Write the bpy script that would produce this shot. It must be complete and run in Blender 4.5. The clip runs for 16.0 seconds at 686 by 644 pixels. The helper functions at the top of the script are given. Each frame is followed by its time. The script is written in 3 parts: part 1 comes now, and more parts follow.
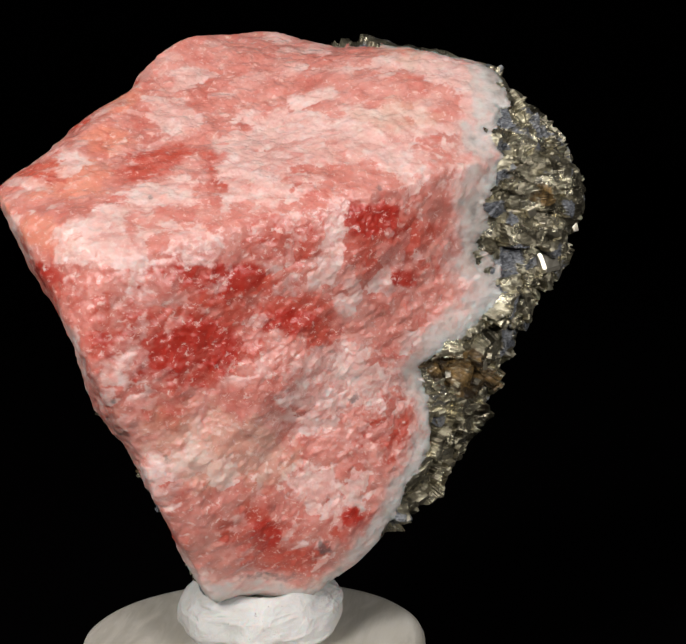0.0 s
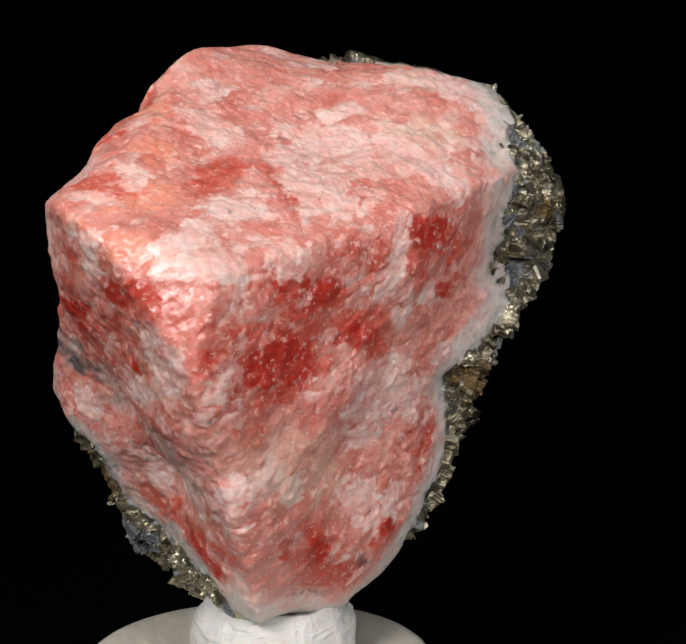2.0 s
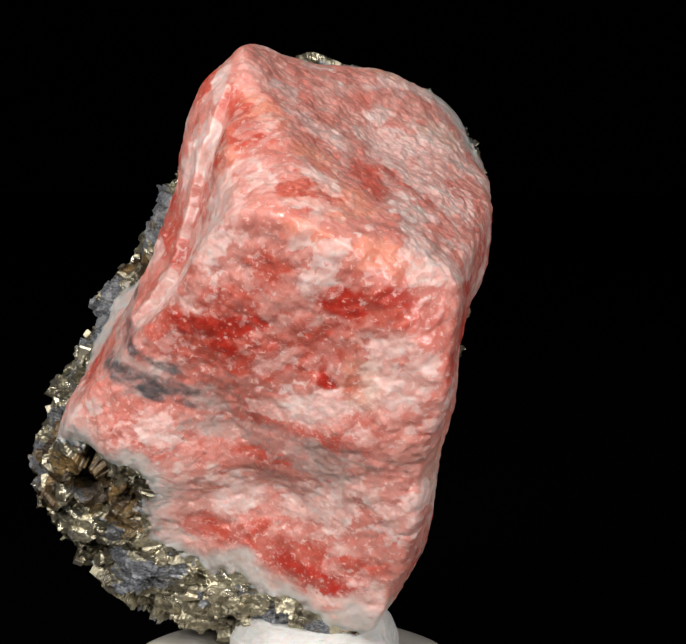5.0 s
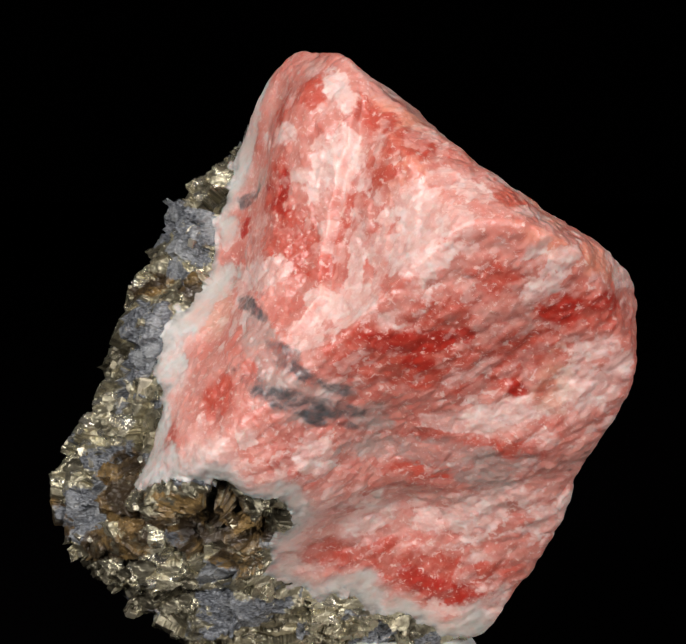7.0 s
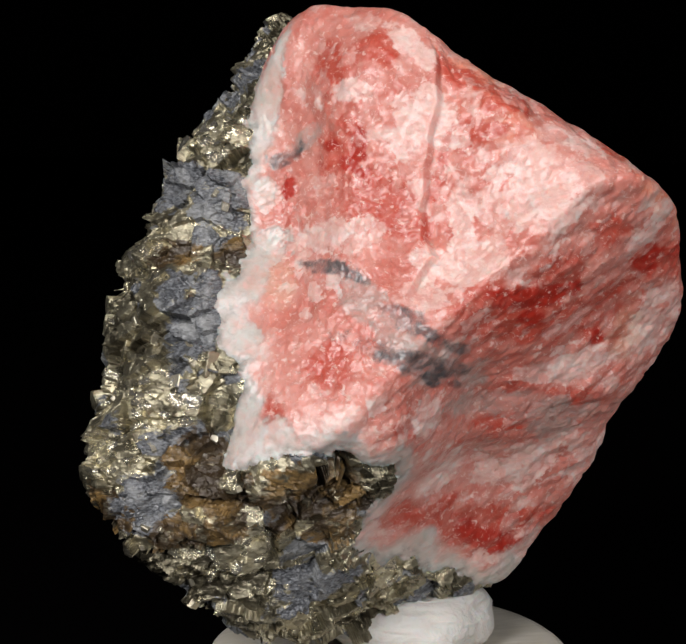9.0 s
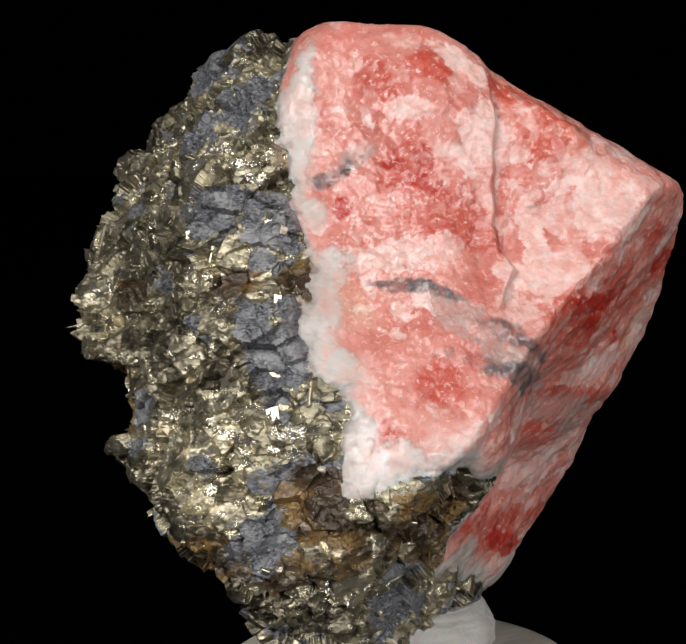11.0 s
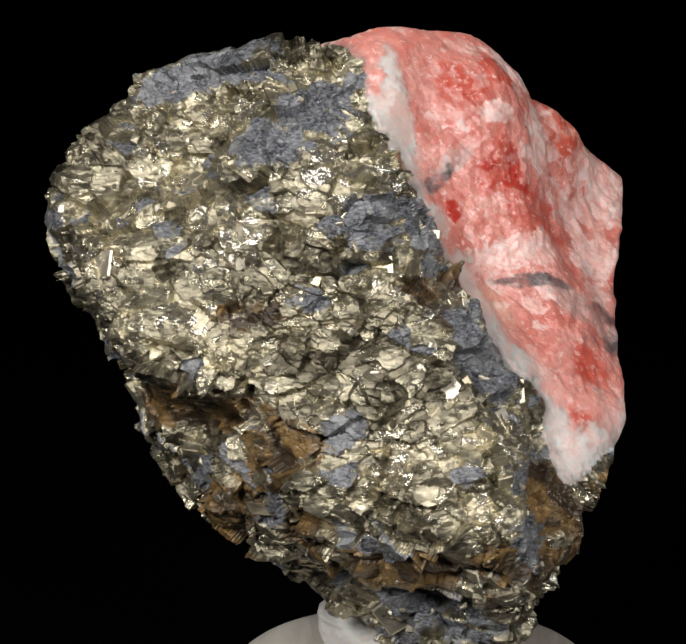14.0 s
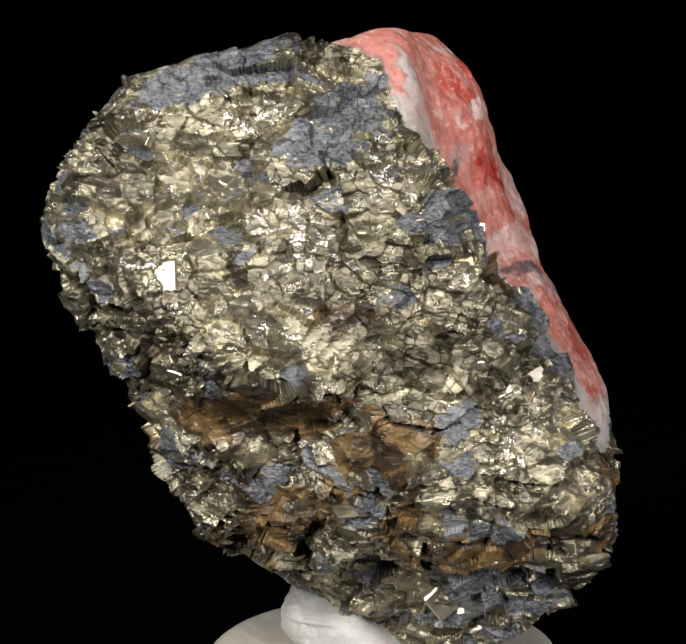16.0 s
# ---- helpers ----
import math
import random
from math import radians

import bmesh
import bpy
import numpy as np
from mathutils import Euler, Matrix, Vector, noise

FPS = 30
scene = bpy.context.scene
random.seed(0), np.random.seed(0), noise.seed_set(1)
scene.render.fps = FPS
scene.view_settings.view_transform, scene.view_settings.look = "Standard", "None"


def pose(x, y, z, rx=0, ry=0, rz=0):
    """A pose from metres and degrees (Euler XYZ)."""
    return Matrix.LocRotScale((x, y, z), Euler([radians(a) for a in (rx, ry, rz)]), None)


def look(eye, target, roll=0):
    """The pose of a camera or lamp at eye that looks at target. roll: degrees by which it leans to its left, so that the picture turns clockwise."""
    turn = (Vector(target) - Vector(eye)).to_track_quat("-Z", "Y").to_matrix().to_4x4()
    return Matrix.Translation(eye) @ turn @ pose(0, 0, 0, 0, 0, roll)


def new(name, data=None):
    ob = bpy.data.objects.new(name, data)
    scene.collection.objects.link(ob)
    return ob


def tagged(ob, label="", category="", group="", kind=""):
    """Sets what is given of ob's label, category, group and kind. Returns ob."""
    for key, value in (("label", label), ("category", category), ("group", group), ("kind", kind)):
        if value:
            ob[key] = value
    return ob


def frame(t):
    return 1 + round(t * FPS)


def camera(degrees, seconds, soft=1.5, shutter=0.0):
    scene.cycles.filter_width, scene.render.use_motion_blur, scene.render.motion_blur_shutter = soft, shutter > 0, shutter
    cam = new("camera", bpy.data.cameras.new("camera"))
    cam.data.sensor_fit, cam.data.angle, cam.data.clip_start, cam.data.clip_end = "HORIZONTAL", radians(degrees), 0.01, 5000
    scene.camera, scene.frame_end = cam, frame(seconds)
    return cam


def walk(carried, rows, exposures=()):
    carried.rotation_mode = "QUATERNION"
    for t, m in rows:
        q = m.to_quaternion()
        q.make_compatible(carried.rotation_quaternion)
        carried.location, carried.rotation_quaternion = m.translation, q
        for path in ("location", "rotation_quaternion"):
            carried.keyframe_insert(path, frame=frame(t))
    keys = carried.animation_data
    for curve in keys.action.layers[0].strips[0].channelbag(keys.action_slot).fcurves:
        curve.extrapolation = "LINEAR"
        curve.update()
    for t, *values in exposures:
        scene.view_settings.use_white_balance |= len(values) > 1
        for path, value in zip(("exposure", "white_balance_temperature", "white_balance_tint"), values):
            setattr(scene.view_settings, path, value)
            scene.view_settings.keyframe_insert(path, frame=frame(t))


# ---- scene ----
import itertools

cam = camera(23.282, 16.0, soft=1.8)

# the eye stands before a small turntable whose axis is x = y = 0
EYE = (0.0, -0.2070, 0.0901)
AIM = [(0.0, 1.33, -7.96, -1.22), (0.5, 1.03, -7.82, -0.71), (1.0, 0.84, -7.49, -0.67), (1.5, 0.86, -7.48, -0.47),
       (2.0, 0.58, -7.45, -0.31), (2.5, 0.41, -7.43, -0.19), (3.0, 0.34, -7.42, 0.08), (3.5, 0.11, -7.24, 0.21),
       (3.7, -0.07, -7.21, 0.28), (5.8, -0.71, -7.55, 0.30), (6.0, -0.77, -7.58, 0.27), (6.5, -2.05, -7.12, -0.03),
       (6.7, -3.30, -6.53, 0.48), (6.8, -2.26, -6.54, 0.53), (7.0, -2.42, -7.07, 0.07), (7.5, -2.57, -7.87, 0.32),
       (8.0, -2.37, -8.48, 0.57), (8.2, -2.31, -8.60, 0.64), (10.3, -1.55, -8.25, -0.08), (10.5, -1.47, -8.17, -0.06)]
AIM += [(11.0, -1.31, -7.97, -0.05), (11.5, -1.16, -7.90, -0.07), (12.0, -0.98, -7.90, -0.12), (12.5, -0.72, -7.98, -0.23),
        (13.0, -0.58, -7.92, -0.28), (13.5, -0.33, -8.01, -0.32), (14.0, -0.15, -7.79, -0.29), (14.5, -0.00, -7.62, -0.37),
        (15.0, 0.68, -7.85, -0.51), (15.5, 1.10, -7.97, -0.64), (16.0, 1.36, -7.78, -0.90)]


def aim(pan, tilt, roll):
    """The camera's pose from degrees: pan to the right, tilt up, roll as in look()."""
    p, e = radians(pan), radians(tilt)
    way = Vector((math.sin(p) * math.cos(e), math.cos(p) * math.cos(e), math.sin(e)))
    return look(EYE, Vector(EYE) + way, roll)


# the camera opens up a little for the darker faces
EXPOSURES = [(0.0, -0.02), (2.0, 0.08), (3.5, 0.24), (6.0, 0.12), (7.0, 0.0), (8.0, -0.14), (10.5, -0.17), (12.0, -0.1), (14.0, 0.0), (16.0, 0.14)]
walk(cam, [(t, aim(p, e, r)) for t, p, e, r in AIM], EXPOSURES)

# ---- light: two soft lamps above and before the turntable, in a black studio ----
world = bpy.data.worlds.new("studio")
scene.world = world
world.use_nodes = True
world.node_tree.nodes["Background"].inputs[0].default_value = (0.9, 0.95, 1.0, 1)
world.node_tree.nodes["Background"].inputs[1].default_value = 0.02


def soft_lamp(name, eye, target, size, watts, colour):
    lamp = bpy.data.lights.new(name, "AREA")
    lamp.shape, lamp.size, lamp.energy, lamp.color = "DISK", size, watts, colour
    ob = new(name, lamp)
    ob.matrix_world = look(eye, target)
    return ob


soft_lamp("key_lamp", (-0.21, -0.34, 0.28), (0, 0, 0.06), 0.17, 1.92, (1.0, 0.97, 0.96))
soft_lamp("side_lamp", (0.22, -0.40, 0.20), (0, 0, 0.06), 0.15, 1.40, (1.0, 0.97, 0.97))


# ---- materials ----
def material(name):
    m = bpy.data.materials.new(name)
    m.use_nodes = True
    nt = m.node_tree
    return m, nt, nt.nodes["Principled BSDF"]


def node(nt, kind, **values):
    n = nt.nodes.new(kind)
    for key, value in values.items():
        n.inputs[key.replace("_", " ")].default_value = value
    return n


def mask(nt, name):
    n = nt.nodes.new("ShaderNodeAttribute")
    n.attribute_name = name
    return n.outputs["Fac"]


def blend(nt, fac, a, b):
    """a turned into b by fac; a and b are colours or sockets."""
    n = nt.nodes.new("ShaderNodeMix")
    n.data_type = "RGBA"
    for slot, value in ((0, fac), (6, a), (7, b)):
        if isinstance(value, (int, float)):
            n.inputs[slot].default_value = value
        elif isinstance(value, tuple):
            n.inputs[slot].default_value = (*value, 1)
        else:
            nt.links.new(value, n.inputs[slot])
    return n.outputs[2]


def sums(nt, how, a, b):
    n = nt.nodes.new("ShaderNodeMath")
    n.operation = how
    for slot, value in ((0, a), (1, b)):
        if isinstance(value, (int, float)):
            n.inputs[slot].default_value = value
        else:
            nt.links.new(value, n.inputs[slot])
    return n.outputs[0]


def between(nt, value, low, high, to_low=0.0, to_high=1.0):
    n = nt.nodes.new("ShaderNodeMapRange")
    n.interpolation_type = "SMOOTHSTEP"
    nt.links.new(value, n.inputs[0])
    for slot, v in ((1, low), (2, high), (3, to_low), (4, to_high)):
        n.inputs[slot].default_value = v
    return n.outputs[0]


def coords(nt, scale=(1, 1, 1), turn=(0, 0, 0)):
    tc = nt.nodes.new("ShaderNodeTexCoord")
    mp = nt.nodes.new("ShaderNodeMapping")
    mp.inputs["Scale"].default_value = scale
    mp.inputs["Rotation"].default_value = [radians(a) for a in turn]
    nt.links.new(tc.outputs["Object"], mp.inputs[0])
    return mp.outputs[0]


def grain(nt, where, scale, detail=4.0, rough=0.6, warp=0.0):
    n = node(nt, "ShaderNodeTexNoise", Scale=scale, Detail=detail, Roughness=rough, Distortion=warp)
    nt.links.new(where, n.inputs["Vector"])
    return n.outputs["Fac"]


def cells(nt, where, scale, feature="F1", randomness=1.0):
    n = node(nt, "ShaderNodeTexVoronoi", Scale=scale, Randomness=randomness)
    n.feature = feature
    nt.links.new(where, n.inputs["Vector"])
    return n


def bump(nt, bsdf, height, strength, distance, under=None):
    n = node(nt, "ShaderNodeBump", Strength=strength, Distance=distance)
    nt.links.new(height, n.inputs["Height"])
    if under is not None:
        nt.links.new(under, n.inputs["Normal"])
    if bsdf is not None:
        nt.links.new(n.outputs[0], bsdf.inputs["Normal"])
    return n.outputs[0]


def sparkle(nt, bsdf, where, under, coarse, fine, lean):
    """Tiny flat grains of two sizes, each tilted its own way, on top of the relief."""
    total = under
    for scale, share in ((coarse, 1.0), (fine, 0.7)):
        tilt = nt.nodes.new("ShaderNodeVectorMath")
        tilt.operation = "SUBTRACT"
        nt.links.new(cells(nt, where, scale).outputs["Color"], tilt.inputs[0])
        tilt.inputs[1].default_value = (0.5, 0.5, 0.5)
        push = nt.nodes.new("ShaderNodeVectorMath")
        push.operation = "MULTIPLY_ADD"
        nt.links.new(tilt.outputs[0], push.inputs[0])
        push.inputs[1].default_value = (lean * share,) * 3
        nt.links.new(total, push.inputs[2])
        total = push.outputs[0]
    flat = nt.nodes.new("ShaderNodeVectorMath")
    flat.operation = "NORMALIZE"
    nt.links.new(total, flat.inputs[0])
    nt.links.new(flat.outputs[0], bsdf.inputs["Normal"])


def rose_crystal(name="rose_carbonate", cloudiness=0.8):
    """Pink carbonate: cloudy rose, red windows, pale bruised cleavage, grey veins, milky where calcite takes over."""
    m, nt, b = material(name)
    where = coords(nt)
    drawn = coords(nt, (0.85, 1.0, 1.2), (20, -15, 35))
    cloud = grain(nt, where, 130, 7, 0.66, 0.4)
    fine = grain(nt, drawn, 600, 5, 0.65, 0.3)
    fleck = grain(nt, drawn, 1300, 4, 0.62, 0.6)
    speck = grain(nt, where, 2400, 3, 0.6)
    mottle = grain(nt, drawn, 330, 7, 0.72, 0.5)
    col = blend(nt, between(nt, cloud, 0.34, 0.68), (0.56, 0.185, 0.145), (0.68, 0.32, 0.27))
    col = blend(nt, sums(nt, "MULTIPLY", mask(nt, "warm"), 0.6), col, (0.72, 0.27, 0.17))
    redness = sums(nt, "MULTIPLY", mask(nt, "red"), between(nt, mottle, 0.42, 0.66, 1.0, 0.45))
    col = blend(nt, redness, col, (0.50, 0.085, 0.055))
    deepness = sums(nt, "MULTIPLY", mask(nt, "deep"), between(nt, mottle, 0.42, 0.70, 1.0, 0.5))
    col = blend(nt, deepness, col, (0.43, 0.03, 0.016))
    paleness = sums(nt, "MULTIPLY", mask(nt, "pale"), between(nt, mottle, 0.34, 0.60, 0.50, 0.95))
    col = blend(nt, paleness, col, (0.76, 0.505, 0.455))
    milk = sums(nt, "MULTIPLY", mask(nt, "pale"), between(nt, fine, 0.46, 0.64))
    col = blend(nt, sums(nt, "MULTIPLY", milk, 0.55), col, (0.78, 0.65, 0.61))
    col = blend(nt, sums(nt, "MULTIPLY", mask(nt, "straw"), 0.28), col, (0.66, 0.48, 0.34))
    col = blend(nt, between(nt, fleck, 0.57, 0.66, 0.0, 0.6), col, (0.82, 0.60, 0.54))
    col = blend(nt, between(nt, speck, 0.60, 0.74, 0.0, 0.45), col, (0.84, 0.66, 0.60))
    milky = blend(nt, between(nt, cloud, 0.35, 0.68), (0.53, 0.455, 0.41), (0.63, 0.595, 0.565))
    milky = blend(nt, sums(nt, "MULTIPLY", mask(nt, "blush"), between(nt, mottle, 0.34, 0.66, 0.8, 0.2)), milky, (0.70, 0.36, 0.30))
    whitish = sums(nt, "MULTIPLY", mask(nt, "white"), between(nt, sums(nt, "ADD", mask(nt, "white"), sums(nt, "MULTIPLY", mottle, 1.2)), 0.85, 1.25, 0.35, 1.0))
    col = blend(nt, whitish, col, milky)
    col = blend(nt, sums(nt, "MULTIPLY", mask(nt, "grey"), between(nt, mottle, 0.32, 0.66, 0.85, 0.3)), col, (0.40, 0.33, 0.30))
    dark = sums(nt, "MULTIPLY", mask(nt, "vein"), between(nt, mottle, 0.36, 0.68, 0.95, 0.25))
    col = blend(nt, dark, col, (0.075, 0.075, 0.08))
    col = blend(nt, sums(nt, "MULTIPLY", mask(nt, "smut"), between(nt, fine, 0.38, 0.62, 0.75, 0.15)), col, (0.20, 0.18, 0.165))
    nt.links.new(col, b.inputs["Base Color"])
    nt.links.new(between(nt, fine, 0.3, 0.7, 0.28, 0.50), b.inputs["Roughness"])
    b.inputs["Subsurface Weight"].default_value = cloudiness
    b.inputs["Coat Weight"].default_value = 0.15
    b.inputs["Coat Roughness"].default_value = 0.28
    b.inputs["Subsurface Radius"].default_value = (1.0, 0.45, 0.38)
    b.inputs["Subsurface Scale"].default_value = 0.0014
    b.inputs["Specular IOR Level"].default_value = 0.5
    first = bump(nt, None, fine, 0.12, 0.0006)
    second = bump(nt, None, fleck, 0.2, 0.0003, first)
    sparkle(nt, b, where, second, 1000, 2200, 0.17)
    return m


def milky_calcite():
    return rose_crystal("milky_calcite", 0.8)


def brassy_ore():
    """Granular pyrite with slate-blue quartz and rusty iron stain, patch by patch; the brown also paints shade under
    overhangs.
    """
    m, nt, b = material("brassy_ore")
    where = coords(nt)
    layers = coords(nt, (1.0, 1.0, 2.4), (8, -6, 20))
    stain = grain(nt, where, 220, 6, 0.66, 0.6)
    fine = grain(nt, layers, 900, 5, 0.66, 0.7)
    speck = grain(nt, layers, 2200, 3, 0.6)
    tone, second = mask(nt, "tone"), mask(nt, "second")
    col = blend(nt, tone, (0.085, 0.074, 0.05), (0.64, 0.585, 0.42))
    col = blend(nt, between(nt, second, 0.70, 0.95, 0.0, 0.8), col, (0.66, 0.62, 0.53))
    col = blend(nt, between(nt, fine, 0.54, 0.70, 0.0, 0.6), col, (0.10, 0.085, 0.055))
    slate, rust_shade = mask(nt, "slate"), mask(nt, "rust_shade")
    grey = between(nt, sums(nt, "ADD", slate, sums(nt, "MULTIPLY", sums(nt, "SUBTRACT", fine, 0.5), 2.6)), 0.36, 0.80)
    slaty = blend(nt, between(nt, speck, 0.35, 0.68), (0.035, 0.037, 0.042), (0.20, 0.21, 0.225))
    slaty = blend(nt, between(nt, stain, 0.48, 0.66, 0.0, 0.6), slaty, (0.34, 0.345, 0.34))
    col = blend(nt, grey, col, slaty)
    # rusty stain; its darkest brown also stands for shade on overhanging faces
    brown = between(nt, sums(nt, "ADD", rust_shade, sums(nt, "MULTIPLY", sums(nt, "SUBTRACT", fine, 0.5), 2.4)), 0.36, 0.80)
    ochre = blend(nt, between(nt, stain, 0.42, 0.60), (0.040, 0.026, 0.013), (0.24, 0.15, 0.055))
    ochre = blend(nt, between(nt, speck, 0.50, 0.66, 0.0, 0.55), ochre, (0.045, 0.028, 0.016))
    col = blend(nt, brown, col, ochre)
    nt.links.new(col, b.inputs["Base Color"])
    dull = sums(nt, "MAXIMUM", sums(nt, "MULTIPLY", grey, 0.95), sums(nt, "MULTIPLY", brown, 0.75))
    nt.links.new(between(nt, dull, 0.0, 1.0, 0.85, 0.0), b.inputs["Metallic"])
    shine = sums(nt, "ADD", between(nt, second, 0.0, 1.0, 0.38, 0.14), sums(nt, "MULTIPLY", speck, 0.10))
    nt.links.new(shine, b.inputs["Roughness"])
    b.inputs["Specular IOR Level"].default_value = 0.6
    first = bump(nt, None, fine, 0.5, 0.0004)
    sparkle(nt, b, layers, first, 800, 1700, 0.32)
    return m


def bright_pyrite():
    m, nt, b = material("bright_pyrite")
    where = coords(nt, (1, 1, 3))
    stria = grain(nt, where, 2.5, 5, 0.65, 0.4)
    info = nt.nodes.new("ShaderNodeObjectInfo")
    col = blend(nt, info.outputs["Random"], (0.42, 0.37, 0.25), (0.72, 0.67, 0.55))
    col = blend(nt, between(nt, stria, 0.55, 0.72, 0.0, 0.7), col, (0.20, 0.12, 0.05))
    nt.links.new(col, b.inputs["Base Color"])
    b.inputs["Metallic"].default_value = 0.92
    nt.links.new(between(nt, stria, 0.3, 0.7, 0.30, 0.48), b.inputs["Roughness"])
    bump(nt, b, stria, 0.35, 0.00015)
    return m


def reusable_putty():
    m, nt, b = material("putty")
    where = coords(nt)
    cloud = grain(nt, where, 160, 4, 0.6, 0.6)
    fine = grain(nt, where, 900, 5, 0.65, 0.8)
    col = blend(nt, between(nt, cloud, 0.3, 0.7), (0.50, 0.49, 0.46), (0.62, 0.61, 0.58))
    col = blend(nt, between(nt, grain(nt, where, 1400, 2), 0.70, 0.76, 0.0, 0.7), col, (0.16, 0.15, 0.14))
    nt.links.new(col, b.inputs["Base Color"])
    b.inputs["Roughness"].default_value = 0.62
    b.inputs["Subsurface Weight"].default_value = 0.15
    b.inputs["Subsurface Scale"].default_value = 0.001
    first = bump(nt, None, cloud, 0.5, 0.0015)
    bump(nt, b, fine, 0.35, 0.0005, first)
    return m


def frosted_acrylic():
    m, nt, b = material("frosted_acrylic")
    where = coords(nt, (1.0, 0.25, 1.0), (0, 0, 24))
    streak = grain(nt, where, 210, 4, 0.55, 1.2)
    scratch = grain(nt, coords(nt, (6.0, 0.4, 1.0), (0, 0, -50)), 260, 3, 0.6)
    col = blend(nt, between(nt, streak, 0.35, 0.68), (0.50, 0.47, 0.40), (0.66, 0.62, 0.54))
    col = blend(nt, between(nt, scratch, 0.62, 0.72, 0.0, 0.35), col, (0.78, 0.77, 0.72))
    nt.links.new(col, b.inputs["Base Color"])
    nt.links.new(between(nt, scratch, 0.4, 0.7, 0.34, 0.55), b.inputs["Roughness"])
    b.inputs["Subsurface Weight"].default_value = 0.5
    b.inputs["Subsurface Radius"].default_value = (1.0, 0.95, 0.8)
    b.inputs["Subsurface Scale"].default_value = 0.006
    bump(nt, b, scratch, 0.15, 0.0001)
    return m


def black_velvet():
    m, nt, b = material("black_velvet")
    n = grain(nt, coords(nt), 900, 3)
    nt.links.new(blend(nt, n, (0.0012, 0.0010, 0.0012), (0.0022, 0.0018, 0.0020)), b.inputs["Base Color"])
    b.inputs["Roughness"].default_value = 1.0
    b.inputs["Specular IOR Level"].default_value = 0.0
    return m


ROSE, CALCITE, ORE, BRASS = rose_crystal(), milky_calcite(), brassy_ore(), bright_pyrite()
PUTTY, ACRYLIC, VELVET = reusable_putty(), frosted_acrylic(), black_velvet()


# ---- structure: black table and black cloth all round ----
def part(name, bm, mat, parent=None, label=""):
    me = bpy.data.meshes.new(name)
    bm.to_mesh(me)
    bm.free()
    me.materials.append(mat)
    ob = new(name, me)
    ob.parent = parent
    return tagged(ob, label)


def slab(name, low, high, mat, label):
    bm = bmesh.new()
    bmesh.ops.create_cube(bm, size=1)
    for v in bm.verts:
        v.co = [l + (c + 0.5) * (h - l) for c, l, h in zip(v.co, low, high)]
    ob = part(name, bm, mat, None, label)
    return tagged(ob, label, kind="structure")


slab("floor", (-1.6, -1.6, -0.03), (1.6, 1.6, 0), VELVET, "black cloth-covered table top under the turntable")
slab("wall_north", (-1.6, 1.5, 0.001), (1.6, 1.55, 1.8), VELVET, "plain black cloth backdrop")
slab("wall_south", (-1.6, -1.55, 0.001), (1.6, -1.5, 1.8), VELVET, "plain black studio wall")
slab("wall_east", (1.5, -1.499, 0.001), (1.55, 1.499, 1.8), VELVET, "plain black studio wall")
slab("wall_west", (-1.55, -1.499, 0.001), (-1.5, 1.499, 1.8), VELVET, "plain black studio wall")
slab("ceiling", (-1.6, -1.6, 1.801), (1.6, 1.6, 1.85), VELVET, "plain black studio ceiling")


# ---- fields of noise over arrays of points ----
def dice(x, y, z, seed):
    n = (x.astype(np.int64) * 73856093) ^ (y.astype(np.int64) * 19349663) ^ (z.astype(np.int64) * 83492791) ^ (seed * 2654435761)
    n = (n ^ (n >> 13)) * 1274126177 & 0x7FFFFFFF
    n = (n ^ (n >> 15)) * 668265263 & 0x7FFFFFFF
    return ((n ^ (n >> 14)) & 0xFFFFFF) / float(0xFFFFFF)


def cloudy(p, seed=0):
    """Smooth noise in -1 to 1 at points p, one wave a unit."""
    i = np.floor(p)
    f = p - i
    f = f * f * f * (f * (f * 6 - 15) + 10)
    total = 0
    for dx in (0, 1):
        for dy in (0, 1):
            for dz in (0, 1):
                w = (f[:, 0] if dx else 1 - f[:, 0]) * (f[:, 1] if dy else 1 - f[:, 1]) * (f[:, 2] if dz else 1 - f[:, 2])
                total = total + w * dice(i[:, 0] + dx, i[:, 1] + dy, i[:, 2] + dz, seed)
    return total * 2 - 1


def layered(p, octaves=4, seed=0, fall=0.5):
    total, amp, size = 0, 1.0, 0
    for k in range(octaves):
        total = total + amp * cloudy(p * 2.0 ** k + 17.3 * k, seed + k)
        size, amp = size + amp, amp * fall
    return total / size * 1.6


def grains(p, seed=0):
    """For points p, one cell a unit: the vector from the nearest cell's heart, three random numbers of that cell, the gap to its neighbour."""
    i = np.floor(p)
    best, second = np.full(len(p), 9.0), np.full(len(p), 9.0)
    away, lots = np.zeros((len(p), 3)), np.zeros((len(p), 3))
    for dx in (-1, 0, 1):
        for dy in (-1, 0, 1):
            for dz in (-1, 0, 1):
                x, y, z = i[:, 0] + dx, i[:, 1] + dy, i[:, 2] + dz
                heart = np.stack([x + dice(x, y, z, seed), y + dice(x, y, z, seed + 1), z + dice(x, y, z, seed + 2)], 1)
                v = p - heart
                d = np.sqrt((v * v).sum(1))
                near = d < best
                second = np.where(near, best, np.minimum(second, d))
                away[near] = v[near]
                lots[near] = np.stack([dice(x, y, z, seed + 3), dice(x, y, z, seed + 4), dice(x, y, z, seed + 5)], 1)[near]
                best = np.where(near, d, best)
    return away, lots, second - best


